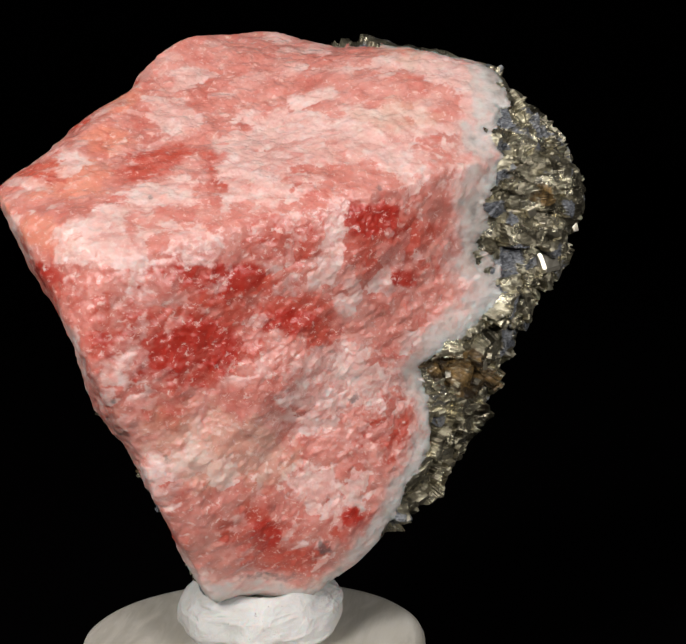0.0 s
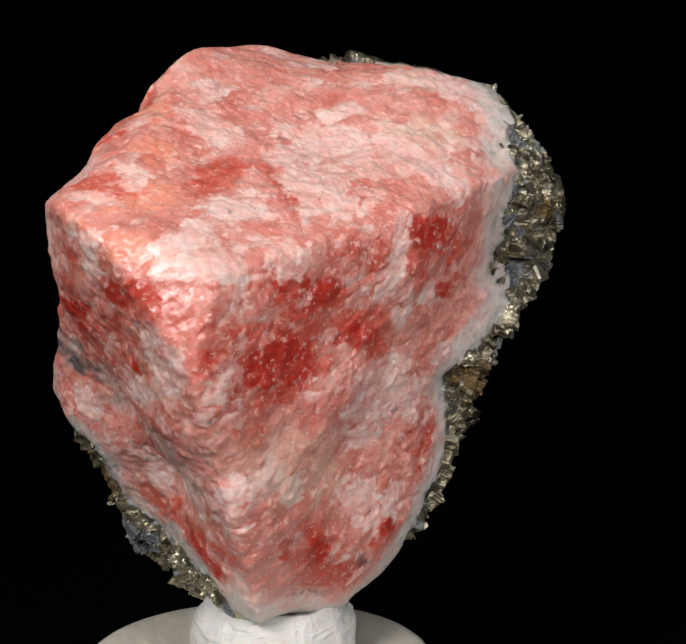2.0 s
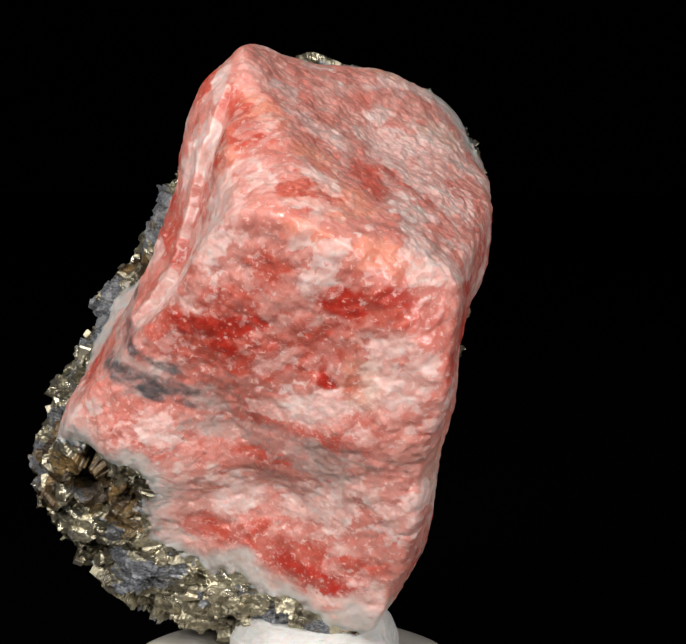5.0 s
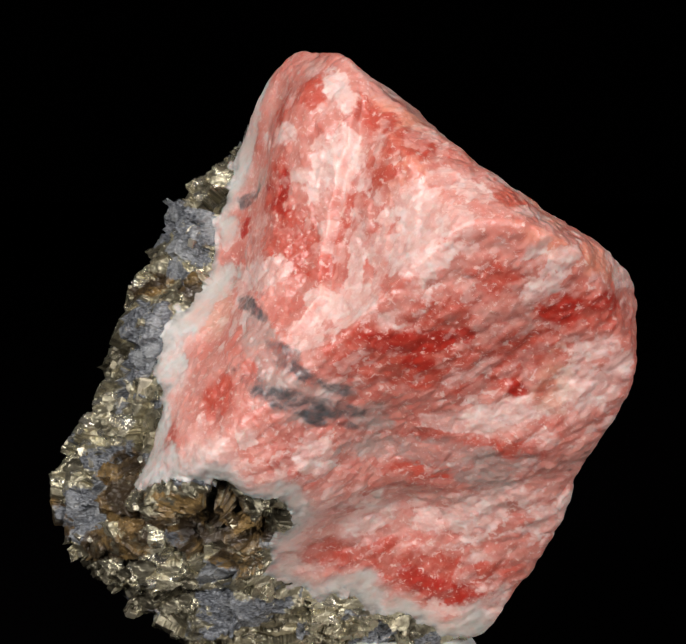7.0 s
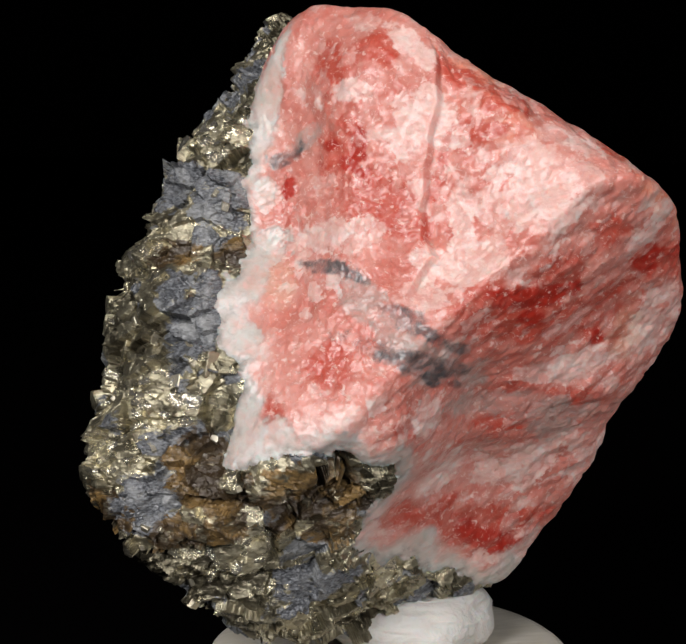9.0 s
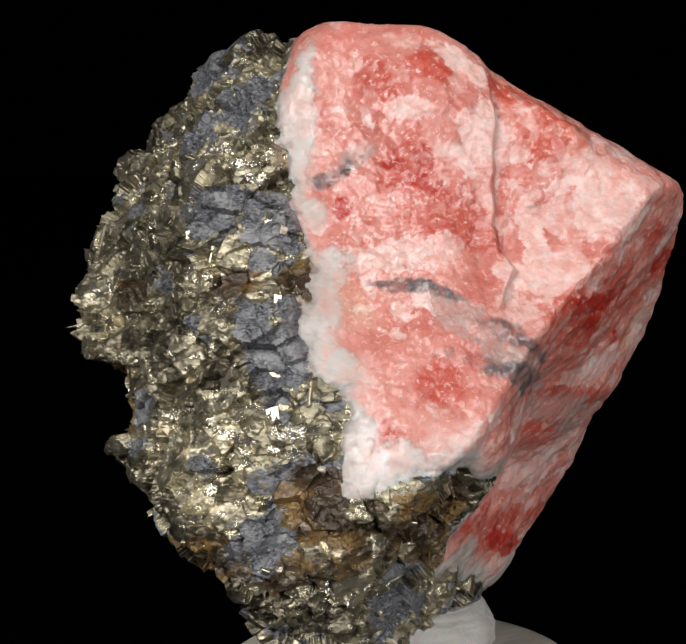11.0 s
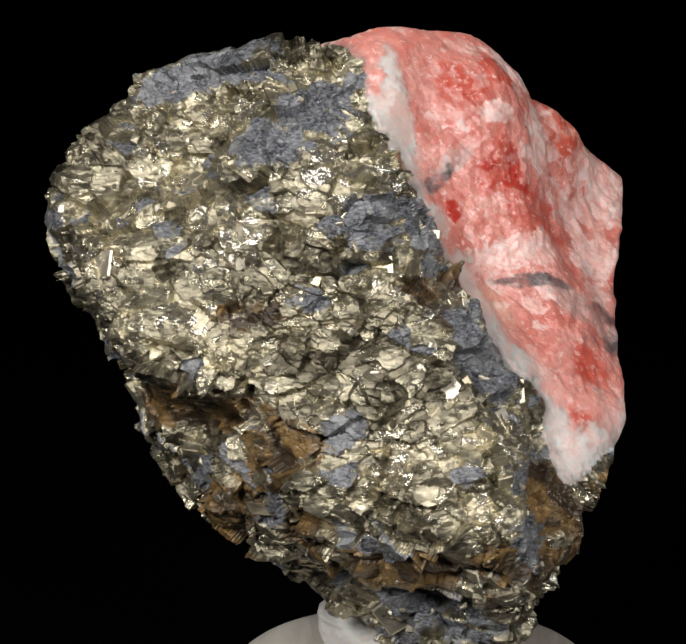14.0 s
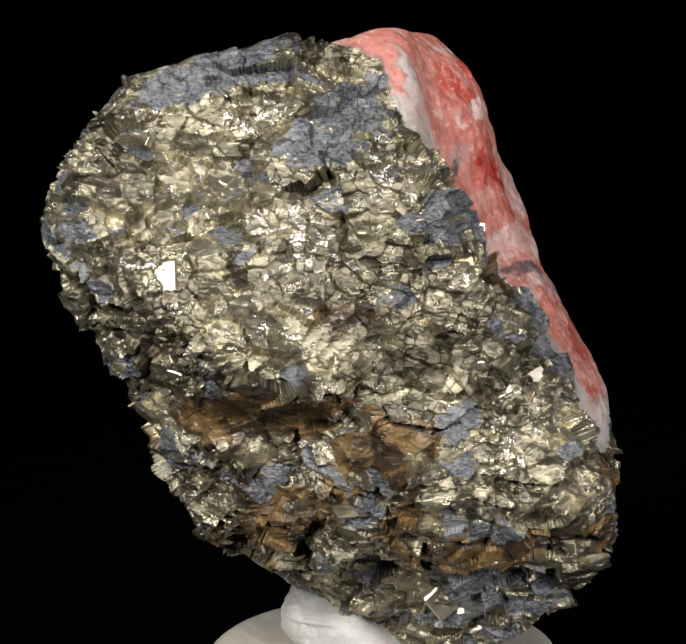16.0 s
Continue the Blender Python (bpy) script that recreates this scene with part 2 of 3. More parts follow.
def facets(p, size, steep, seed, turned=1.0):
    """The flat faces of many small blocks that grow into one another, each turned its own way: a height in the same unit, and a lot in 0 to 1 for each block."""
    rng = np.random.default_rng(seed)
    table = rng.random((64, 64, 64, 4)).astype(np.float32)
    ways = np.array([Euler((a * 6.28 * turned + 0.5, b * 6.28 * turned + 0.3, c * 6.28 * turned + 0.6)).to_matrix() for a, b, c in rng.random((48, 3))], dtype=np.float32)
    q = (p / size).astype(np.float32)
    i = np.floor(q).astype(np.int32)
    f = q - i
    top, lot = np.full(len(q), -9.0, np.float32), np.zeros(len(q), np.float32)
    for dx, dy, dz in itertools.product((-1, 0, 1), repeat=3):
        row = table[(i[:, 0] + dx) % 64, (i[:, 1] + dy) % 64, (i[:, 2] + dz) % 64]
        v = f - np.array((dx, dy, dz), np.float32) - row[:, :3]
        way = ways[(row[:, 3] * 48).astype(np.int32) % 48]
        here = -np.abs(np.einsum("nij,nj->ni", way, v)).max(1)
        better = here > top
        lot = np.where(better, row[:, 3] * 7.31 % 1, lot)
        top = np.where(better, here, top)
    return (top - top.mean()).astype(float) * steep * size, lot.astype(float)


def broken(p, size, step, lean, seed):
    """Blocks broken off at many levels, their tops flat and tilted: a height, and two lots for each block."""
    away, lots, _ = grains(p / size, seed)
    tilt = np.stack([(lots[:, 0] * 7.13) % 1, (lots[:, 1] * 5.31) % 1, (lots[:, 2] * 9.77) % 1], 1) - 0.5
    return (lots[:, 0] - 0.5) * step + (away * tilt).sum(1) * 2 * lean * size, lots[:, 1], lots[:, 2]


def ramp(x, a, b):
    t = np.clip((x - a) / (b - a), 0, 1)
    return t * t * (3 - 2 * t)


# ---- the specimen: cleavage planes, bulges and mineral zones about its heart ----
LIFT = 0.0636
HEART = np.array([-0.006, 0.004, -0.004 + LIFT])
PLANES, SWELLS, ZONES = [], [], []


def heading(az, el):
    a, e = radians(az), radians(el)
    return np.array([math.cos(a) * math.cos(e), math.sin(a) * math.cos(e), math.sin(e)])


def cleave(az, el, mm):
    """A broken face that looks to az, el and lies that far from the heart."""
    PLANES.append((heading(az, el), mm / 1000))


def swell(az, el, wide, mm):
    SWELLS.append((heading(az, el), radians(wide), mm / 1000))


def patch(kind, az, el, long, wide, turn):
    """A zone of another tone, an ellipse of so many degrees as seen from the heart."""
    ZONES.append((kind, heading(az, el), radians(long), radians(wide), radians(turn)))


cleave(-70.8, 72.1, 33.20)
cleave(-161.1, 53.4, 34.57)
cleave(-80.3, 52.8, 27.13)
cleave(-119.9, 48.0, 33.89)
cleave(90.7, 41.9, 31.66)
cleave(-71.7, 40.6, 27.28)
cleave(5.2, 33.9, 43.23)
cleave(70.0, 30.0, 31.08)
cleave(133.6, 27.8, 24.13)
cleave(136.0, 26.8, 24.00)
cleave(149.5, 23.2, 24.73)
cleave(110.1, 18.2, 30.95)
cleave(73.9, 15.4, 31.66)
cleave(-117.9, 5.7, 34.11)
cleave(69.2, -2.2, 33.40)
cleave(-43.9, -2.6, 25.83)
cleave(-61.3, -6.3, 19.83)
cleave(-56.9, -10.3, 18.60)
cleave(-56.9, -10.3, 18.60)
cleave(148.7, -15.9, 34.21)
cleave(-32.9, -20.2, 24.98)
cleave(18.6, -22.5, 31.63)
cleave(-160.9, -24.1, 21.20)
cleave(-161.2, -24.5, 21.28)
cleave(-88.6, -24.9, 26.67)
cleave(-13.2, -25.2, 28.25)
cleave(-67.1, -28.1, 24.03)
cleave(49.7, -28.9, 30.92)
cleave(-170.7, -29.0, 24.37)
cleave(69.9, -37.1, 34.93)
cleave(26.7, -57.2, 29.44)
cleave(159.9, -68.1, 35.45)
cleave(-118.7, -78.4, 33.21)
swell(123, 32, 12, -3.27)
swell(-159, -44, 9, -2.4)
swell(153, 65, 8, 4.10)
swell(161, -18, 8, 2.25)
swell(-125, -12, 8, 1.95)
swell(109, 11, 8, 1.90)
swell(107, 55, 8, -1.86)
swell(174, -46, 8, -1.55)
swell(132, 14, 8, -1.52)
swell(-50, 30, 8, 1.44)
swell(-168, -14, 8, -1.43)
swell(86, 34, 8, 1.38)
swell(78, -50, 8, -1.37)
swell(-128, -63, 8, 1.32)
swell(-83, -14, 8, 1.30)
swell(-56, -13, 18, -0.65)
swell(88, -76, 8, 1.15)
swell(45, 3, 8, 1.07)
swell(56, 21, 8, -1.10)
swell(-42, -53, 8, 1.07)
swell(60, -36, 8, 1.03)
swell(44, -17, 8, -1.07)
swell(-19, -66, 8, -1.00)
swell(-67, 70, 8, -0.98)
swell(-70, -35, 8, -0.94)
swell(-82, 15, 8, -0.92)
swell(19, -43, 8, 0.84)
swell(-72, -6, 8, 0.83)
swell(147, 42, 8, 0.82)
swell(50, 43, 8, -0.81)
swell(171, 34, 8, -0.80)
swell(-139, 7, 8, -0.79)
swell(-164, 17, 8, 0.78)
swell(118, -6, 8, 0.74)
swell(68, -9, 8, -0.72)
swell(66, 34, 8, 0.71)
swell(123, 71, 8, 0.66)
swell(-8, 59, 8, 0.61)
swell(-96, -29, 8, 0.61)
swell(-112, -21, 8, -0.61)
swell(-148, -23, 8, 0.60)
swell(-138, -44, 8, -0.63)
swell(167, -63, 8, 0.59)
swell(-21, -44, 8, 0.55)
swell(-11, 17, 14, -1.21)
swell(20, 0, 6, -2.20)
swell(-10, 19, 6, -1.21)
swell(147, -25, 6, -2.20)
swell(-14, 31, 6, -1.21)
swell(-7, 40, 6, -1.21)
swell(29, -22, 6, -2.20)
swell(122, -16, 6, -2.20)
swell(149, -66, 6, -2.20)
swell(29, 41, 14, -1.15)
swell(131, -41, 6, -1.96)
swell(61, 62, 6, -1.67)
swell(26, 37, 6, -2.01)
swell(163, -33, 14, 1.33)
swell(33, 46, 6, -1.64)
swell(131, -26, 14, -1.12)
swell(49, -20, 6, 1.56)
swell(-149, 16, 14, 0.86)
swell(0, -3, 6, -1.75)
swell(81, 69, 6, 1.96)
swell(6, 34, 6, 2.05)
swell(30, 25, 6, 1.42)
swell(124, -50, 6, 1.49)
swell(40, 2, 6, -1.74)
swell(-2, 27, 6, -1.29)
swell(44, -71, 6, 1.42)
swell(-13, 1, 6, 0.87)
swell(26, -43, 6, -1.68)
swell(111, -38, 14, -0.89)
swell(99, -39, 6, -1.63)
swell(33, -6, 14, -0.47)
swell(129, -73, 6, 1.49)
swell(15, 11, 6, 1.31)
swell(23, 18, 6, -1.00)
swell(-1, -58, 6, -1.46)
swell(-67, -81, 14, -0.56)
swell(-121, 67, 14, -0.71)
swell(26, -35, 14, -0.16)
swell(19, -53, 6, -1.38)
swell(6, -48, 14, -0.73)
swell(9, 60, 6, 1.23)
swell(127, -28, 6, 1.30)
swell(49, 56, 14, -0.30)
swell(12, -7, 6, 1.17)
swell(14, -38, 6, 1.25)
swell(73, 15, 14, -0.80)
swell(9, 29, 14, -0.15)
swell(81, 46, 14, -0.29)
swell(76, -77, 6, -1.10)
swell(-94, -72, 6, -1.12)
swell(25, -11, 6, 0.93)
swell(179, 23, 14, -0.84)
swell(-112, -36, 14, 0.19)
swell(95, 21, 6, 1.43)
swell(5, -14, 6, -0.77)
swell(-137, -1, 14, 0.60)
swell(21, 53, 6, -0.82)
swell(73, 54, 6, -1.01)
swell(60, 5, 6, -0.93)
swell(48, 9, 6, 0.97)
swell(-69, 81, 14, -0.55)
swell(116, -62, 6, 1.06)
swell(78, -30, 14, -0.16)
swell(-129, 27, 14, 0.58)
swell(152, -37, 6, 0.83)
swell(-147, -76, 6, -0.85)
swell(-124, -17, 14, 0.66)
swell(-16, -16, 6, -0.96)
swell(17, -18, 6, 1.02)
swell(-164, 36, 6, -1.22)
swell(-14, -67, 14, -0.26)
swell(54, -32, 6, -0.86)
swell(156, -53, 6, -1.13)
swell(83, 26, 6, -0.74)
swell(1, 49, 6, 0.83)
swell(-92, -24, 14, -0.47)
swell(166, 43, 14, -0.78)
swell(64, -65, 6, 1.01)
swell(-19, -10, 14, -0.34)
swell(1, 1, 14, -0.66)
swell(39, -49, 6, 0.81)
swell(13, -16, 14, -0.89)
swell(139, -32, 6, -1.00)
swell(42, -27, 6, 0.37)
swell(144, -46, 6, 0.74)
swell(-132, -50, 14, 0.69)
swell(79, -42, 6, -0.79)
swell(67, -37, 6, -1.03)
swell(-152, -71, 14, -0.83)
swell(28, 7, 6, 0.25)
swell(91, -52, 14, -0.34)
swell(111, -44, 6, -0.74)
swell(-104, -7, 14, -0.76)
swell(16, 71, 14, 0.56)
swell(-9, -75, 6, -1.01)
swell(-169, 51, 6, 1.18)
swell(159, -29, 6, 0.72)
swell(-3, -21, 6, -0.75)
swell(49, 73, 6, -0.57)
swell(-117, 10, 14, 0.63)
swell(71, -75, 14, 0.29)
swell(-137, 48, 6, -0.67)
swell(-147, 19, 6, 0.64)
swell(97, -8, 6, -0.54)
swell(-116, -30, 6, 1.00)
swell(-140, 26, 6, 0.77)
swell(110, -12, 6, 0.72)
swell(112, 6, 6, -0.61)
swell(-4, 50, 14, 0.40)
swell(142, -13, 6, 0.91)
swell(-76, 31, 14, 0.46)
swell(52, -2, 6, 0.40)
swell(7, 4, 6, 0.94)
swell(58, -43, 14, -0.71)
swell(154, 75, 14, -0.71)
swell(119, -35, 6, 0.59)
swell(41, 57, 6, -0.31)
swell(-109, 39, 14, -0.29)
swell(-132, 34, 6, -0.84)
swell(53, 50, 6, 1.05)
swell(6, -47, 6, 0.39)
swell(9, -25, 6, -0.17)
swell(-107, 24, 6, -0.45)
swell(117, -5, 6, 0.51)
swell(66, -12, 14, 0.15)
swell(66, 44, 6, 0.71)
swell(96, -69, 6, 0.57)
swell(-79, -44, 14, -0.31)
swell(86, -2, 14, -0.55)
swell(-144, 39, 6, 0.66)
swell(-174, 75, 6, -0.20)
swell(114, -23, 6, 0.58)
swell(-5, 8, 6, -0.13)
swell(94, 26, 14, -0.73)
swell(134, 71, 6, 0.75)
swell(46, -23, 14, 0.79)
swell(32, -4, 6, -0.76)
swell(-114, -86, 6, 0.56)
swell(94, -26, 6, -0.49)
swell(57, -13, 6, -0.56)
swell(-7, -27, 14, -0.51)
swell(88, 14, 6, -0.50)
swell(-111, -44, 6, 0.66)
swell(-118, 0, 6, 0.37)
swell(51, -56, 6, -0.40)
swell(118, -8, 14, -0.35)
swell(77, -10, 6, 0.79)

patch("pale", -131, 65, 6.6, 5.2, -14)
patch("pale", -66, 64, 13.4, 9.9, -57)
patch("pale", -31, 53, 10.3, 7.8, -77)
patch("pale", -82, 48, 9.8, 9.4, 33)
patch("pale", -111, 40, 10.1, 4.5, 51)
patch("pale", -116, 24, 6.7, 4.8, 20)
patch("pale", -96, 27, 4.9, 4.0, 18)
patch("pale", -4, 47, 10.0, 2.7, 41)
patch("pale", -44, -13, 15.6, 7.5, 6)
patch("pale", -59, -18, 10.5, 7.0, -23)
patch("pale", -60, -47, 8.4, 4.5, -1)
patch("pale", -58, -32, 6.7, 3.9, -2)
patch("pale", -164, 76, 3.6, 1.4, -83)
patch("pale", 76, 78, 3.4, 2.2, 61)
patch("pale", -58, 31, 10.0, 3.6, 88)
patch("pale", 3, 56, 6.3, 3.9, 66)
patch("yellow", -85, -35, 14.2, 6.3, -32)
patch("yellow", 17, 62, 8.5, 4.2, 7)
patch("red", -43, 33, 10.4, 3.8, -4)
patch("red", -30, 22, 8.4, 3.8, -21)
patch("red", -74, 30, 8.5, 4.1, 5)
patch("red", -85, 22, 8.2, 3.8, 11)
patch("red", -70, 14, 13.8, 7.0, -3)
patch("red", -102, 18, 3.9, 2.8, 60)
patch("red", -106, 4, 4.6, 4.2, 71)
patch("red", -91, 3, 8.6, 5.9, -6)
patch("red", -97, -4, 5.1, 3.5, -15)
patch("red", -106, -11, 5.9, 4.2, -82)
patch("red", -61, 6, 9.1, 6.3, -12)
patch("red", -86, -54, 9.4, 5.6, -42)
patch("red", -40, -55, 5.7, 3.3, 4)
patch("red", -28, -32, 9.9, 5.8, 13)
patch("red", -95, 51, 10.2, 4.3, -67)
patch("red", -121, 51, 9.3, 5.4, 76)
patch("red", -74, -63, 10.0, 3.5, -15)
patch("deep", -43, 35, 6.2, 2.2, -4)
patch("deep", -86, 23, 4.5, 2.4, 14)
patch("deep", -71, 11, 7.8, 3.7, -3)
patch("deep", -91, 5, 4.6, 3.2, -5)
patch("deep", -31, 20, 5.1, 2.3, -19)
patch("deep", -106, 3, 2.5, 2.0, 1)
patch("deep", -81, -56, 4.4, 3.0, -42)
patch("deep", -40, -54, 3.2, 2.1, 1)
patch("spot", -42, -21, 1.8, 1.7, 0)
patch("spot", -44, 40, 1.0, 0.6, -15)
patch("spot", -108, -24, 0.8, 0.7, -82)
patch("spot", -53, -61, 1.4, 1.0, -8)
patch("spot", -79, -67, 5.3, 0.8, -19)
patch("spot", -112, 38, 0.7, 0.4, -49)
patch("red", -128, 16, 8.0, 2.8, -11)
patch("red", -159, 18, 8.3, 4.3, 7)
patch("red", -142, 9, 14.8, 5.4, -7)
patch("red", -99, 10, 17.3, 12.3, 50)
patch("red", -41, 29, 21.3, 7.0, -17)
patch("red", 179, -54, 14.9, 3.6, -18)
patch("red", -134, -56, 13.7, 2.6, 26)
patch("red", -145, 39, 8.9, 4.0, -20)
patch("red", -138, -15, 12.7, 4.9, 5)
patch("red", -175, 10, 8.4, 4.1, 19)
patch("deep", -154, 14, 4.4, 1.8, -2)
patch("deep", -133, 18, 3.2, 1.3, -18)
patch("deep", -131, 2, 2.4, 1.6, 78)
patch("deep", -93, 22, 7.0, 4.1, 12)
patch("deep", -100, 3, 9.6, 7.7, -7)
patch("deep", -48, 34, 11.2, 3.5, -9)
patch("deep", -124, 17, 3.8, 1.5, -5)
patch("peach", -135, 38, 8.8, 5.9, 2)
patch("peach", -128, 24, 4.3, 2.9, 5)
patch("peach", -161, 60, 8.7, 4.0, -35)
patch("peach", -124, 23, 4.4, 2.5, 2)
patch("pale", -118, 27, 9.5, 3.8, 76)
patch("pale", -110, 40, 8.4, 4.5, 26)
patch("pale", -153, 41, 5.9, 2.5, -52)
patch("pale", -140, 33, 4.2, 1.3, 6)
patch("pale", -125, 9, 4.7, 2.5, -1)
patch("pale", -142, -5, 12.0, 2.8, 4)
patch("pale", -120, 4, 5.2, 3.2, -89)
patch("pale", -50, -13, 25.0, 13.0, -13)
patch("pale", -133, -36, 15.9, 6.0, 50)
patch("pale", -111, 22, 5.2, 3.4, 28)
patch("pale", -114, -32, 8.3, 4.5, 83)
patch("pale", 172, -15, 6.3, 5.7, -42)
patch("yellow", -94, -28, 20.7, 8.2, -47)
patch("yellow", -22, 54, 6.8, 4.5, -55)
patch("grey", 174, -0, 7.9, 5.5, 16)
patch("grey", -173, -6, 7.8, 4.4, -11)
patch("grey", -150, -18, 20.4, 4.4, -3)
patch("vein", 174, 5, 1.7, 1.2, 21)
patch("vein", 172, -4, 4.1, 1.4, -49)
patch("vein", -179, -8, 2.4, 1.2, -26)
patch("spot", -117, -19, 0.8, 0.5, 31)
patch("spot", -114, -7, 0.6, 0.4, -52)
patch("pale", -163, 32, 9.2, 7.4, -75)
patch("pale", -179, 33, 8.6, 2.9, 86)
patch("pale", 179, 23, 9.2, 5.1, -17)
patch("pale", 170, 68, 6.2, 2.1, -53)
patch("pale", -146, -8, 12.0, 2.5, -5)
patch("pale", -136, -39, 9.6, 7.5, 64)
patch("pale", 171, 16, 7.5, 4.2, -7)
patch("pale", -124, 2, 7.2, 4.2, -66)
patch("pale", 157, -44, 7.8, 2.5, 80)
patch("yellow", -130, 3, 6.6, 3.7, -68)
patch("yellow", 125, 20, 9.4, 4.2, -56)
patch("red", -133, 17, 7.7, 2.7, -20)
patch("red", -164, 8, 14.6, 5.2, -16)
patch("red", -149, 24, 4.5, 2.1, -16)
patch("red", 141, 54, 6.5, 4.9, -25)
patch("red", 175, -53, 14.7, 3.2, -29)
patch("red", -150, -61, 9.3, 2.3, 15)
patch("red", 170, -16, 7.2, 5.5, -57)
patch("red", 159, 39, 9.0, 6.1, -20)
patch("red", -173, 62, 6.0, 2.6, -43)
patch("deep", -134, 17, 4.0, 1.6, -22)
patch("deep", -157, 14, 3.4, 2.1, -9)
patch("deep", -136, 2, 2.3, 1.9, -39)
patch("deep", -161, 9, 4.0, 1.8, -21)
patch("deep", 149, 53, 3.2, 2.3, -67)
patch("peach", -167, 50, 7.3, 4.6, -63)
patch("peach", -138, 26, 5.9, 1.8, -29)
patch("peach", -139, 50, 5.0, 4.3, -81)
patch("grey", -163, -18, 20.8, 4.4, -7)
patch("grey", 171, -1, 7.4, 3.5, -29)
patch("grey", 154, 16, 7.3, 4.5, -13)
patch("grey", -137, -26, 7.8, 4.0, -12)
patch("vein", 142, 25, 10.3, 1.8, -12)
patch("vein", 167, 11, 5.5, 1.6, -21)
patch("vein", 166, -0, 5.0, 1.1, -32)
patch("vein", 179, 3, 4.0, 1.4, -12)
patch("vein", 180, -8, 2.3, 0.9, -26)
patch("vein", 139, 25, 6.3, 1.2, -18)
patch("vein", 151, 22, 5.4, 1.6, -23)
patch("vein", 169, 8, 8.4, 2.3, -25)
patch("vein", 172, -1, 17.8, 2.3, -17)
patch("vein", 163, 12, 4.0, 1.1, -25)
patch("vein", 111, 54, 4.1, 1.7, 38)
patch("grey", 154, 18, 6.4, 3.0, -21)
patch("grey", 162, 9, 5.0, 3.2, -21)
patch("grey", 166, 4, 6.6, 4.0, -16)
patch("grey", 121, 58, 5.9, 1.6, 10)
patch("white", 108, 44, 4.9, 3.5, 81)
patch("white", 118, 17, 10.1, 3.5, -74)
patch("white", 124, 3, 4.1, 3.4, -47)
patch("white", 133, -17, 5.2, 4.1, -16)
patch("white", 138, -14, 4.9, 2.7, 15)
patch("white", 95, 62, 9.7, 2.3, -73)
patch("white", 116, 29, 6.5, 5.5, 43)
patch("red", 140, 54, 6.2, 2.1, -22)
patch("red", 156, 42, 13.8, 5.7, -27)
patch("red", 176, 44, 13.1, 1.4, 73)
patch("red", -167, 13, 19.8, 5.1, -5)
patch("red", -148, -59, 18.0, 4.8, 11)
patch("red", 130, 67, 5.9, 3.1, -31)
patch("red", 153, 68, 5.4, 3.6, -20)
patch("red", -165, 52, 10.1, 4.9, 19)
patch("red", 149, -1, 6.0, 4.4, 8)
patch("red", 137, -11, 3.1, 2.8, -9)
patch("red", -156, -21, 12.1, 9.9, -66)
patch("deep", 137, 55, 3.3, 1.0, -17)
patch("deep", 148, 50, 4.6, 1.4, -29)
patch("deep", -166, 14, 9.3, 2.5, -2)
patch("deep", -136, -60, 12.0, 2.4, 10)
patch("deep", 116, 47, 3.4, 2.3, 89)
patch("pale", -178, 24, 6.7, 5.0, 2)
patch("pale", -161, 34, 6.7, 4.5, -40)
patch("pale", -171, 34, 4.7, 3.9, 83)
patch("pale", 140, 34, 13.5, 4.6, -15)
patch("pale", 173, 55, 5.7, 4.9, -10)
patch("pale", 144, 62, 4.7, 1.7, -8)
patch("pale", 153, 34, 5.4, 3.4, -11)
patch("slate", 63, 58, 7.0, 5.6, 38)
patch("slate", 53, 49, 7.1, 4.2, 8)
patch("slate", 24, 56, 8.9, 2.3, 55)
patch("slate", 109, 5, 11.8, 3.4, -63)
patch("slate", 83, -7, 3.9, 2.9, 13)
patch("slate", 87, 33, 6.0, 4.0, 72)
patch("slate", 19, 50, 6.4, 1.9, 54)
patch("slate", 74, 17, 4.4, 2.1, -1)
patch("slate", 97, -43, 9.5, 4.1, 42)
patch("gold", 36, 53, 6.1, 3.0, 38)
patch("gold", 50, 29, 8.1, 5.9, 6)
patch("gold", 26, 37, 4.8, 4.5, -78)
patch("gold", 78, 52, 5.3, 4.1, 81)
patch("gold", 105, -18, 6.1, 3.2, -6)
patch("gold", 91, -11, 4.4, 3.9, 47)
patch("gold", 53, 10, 9.3, 3.2, 4)
patch("gold", 29, 20, 4.9, 3.5, -48)
patch("gold", 74, 42, 6.7, 5.0, -65)
# rusty patches; those under the ledge and near the foot also hold painted shade
patch("rust_shade", 48, -6, 16.3, 4.4, 5)
patch("rust_shade", 69, -12, 9.2, 4.7, 12)
patch("rust_shade", 126, -23, 9.1, 4.7, -37)
patch("rust_shade", 99, 21, 5.5, 3.6, 37)
patch("rust_shade", 50, -28, 12.1, 4.9, 22)
patch("rust_shade", 91, -32, 16.6, 4.9, 18)
patch("rust_shade", 74, -28, 7.3, 3.8, 72)
patch("rust_shade", 62, 13, 5.3, 2.6, 1)
patch("rust_shade", 41, -38, 20.2, 7.2, 37)
patch("rust_shade", 145, -30, 11.9, 8.5, -56)
patch("rust_shade", 111, 24, 5.2, 3.6, -18)
patch("rust_shade", 122, -30, 5.8, 3.1, 9)
patch("slate", 100, 33, 6.5, 4.7, -17)
patch("slate", 114, 8, 9.1, 4.0, -79)
patch("slate", 140, -52, 6.5, 3.9, -56)
patch("slate", 116, -24, 4.5, 4.2, 8)
patch("gold", 96, 18, 8.3, 5.8, -9)
patch("gold", 110, -9, 10.2, 5.1, -9)
patch("gold", 128, -37, 4.5, 3.6, 1)
patch("gold", 162, -64, 5.9, 3.6, -44)
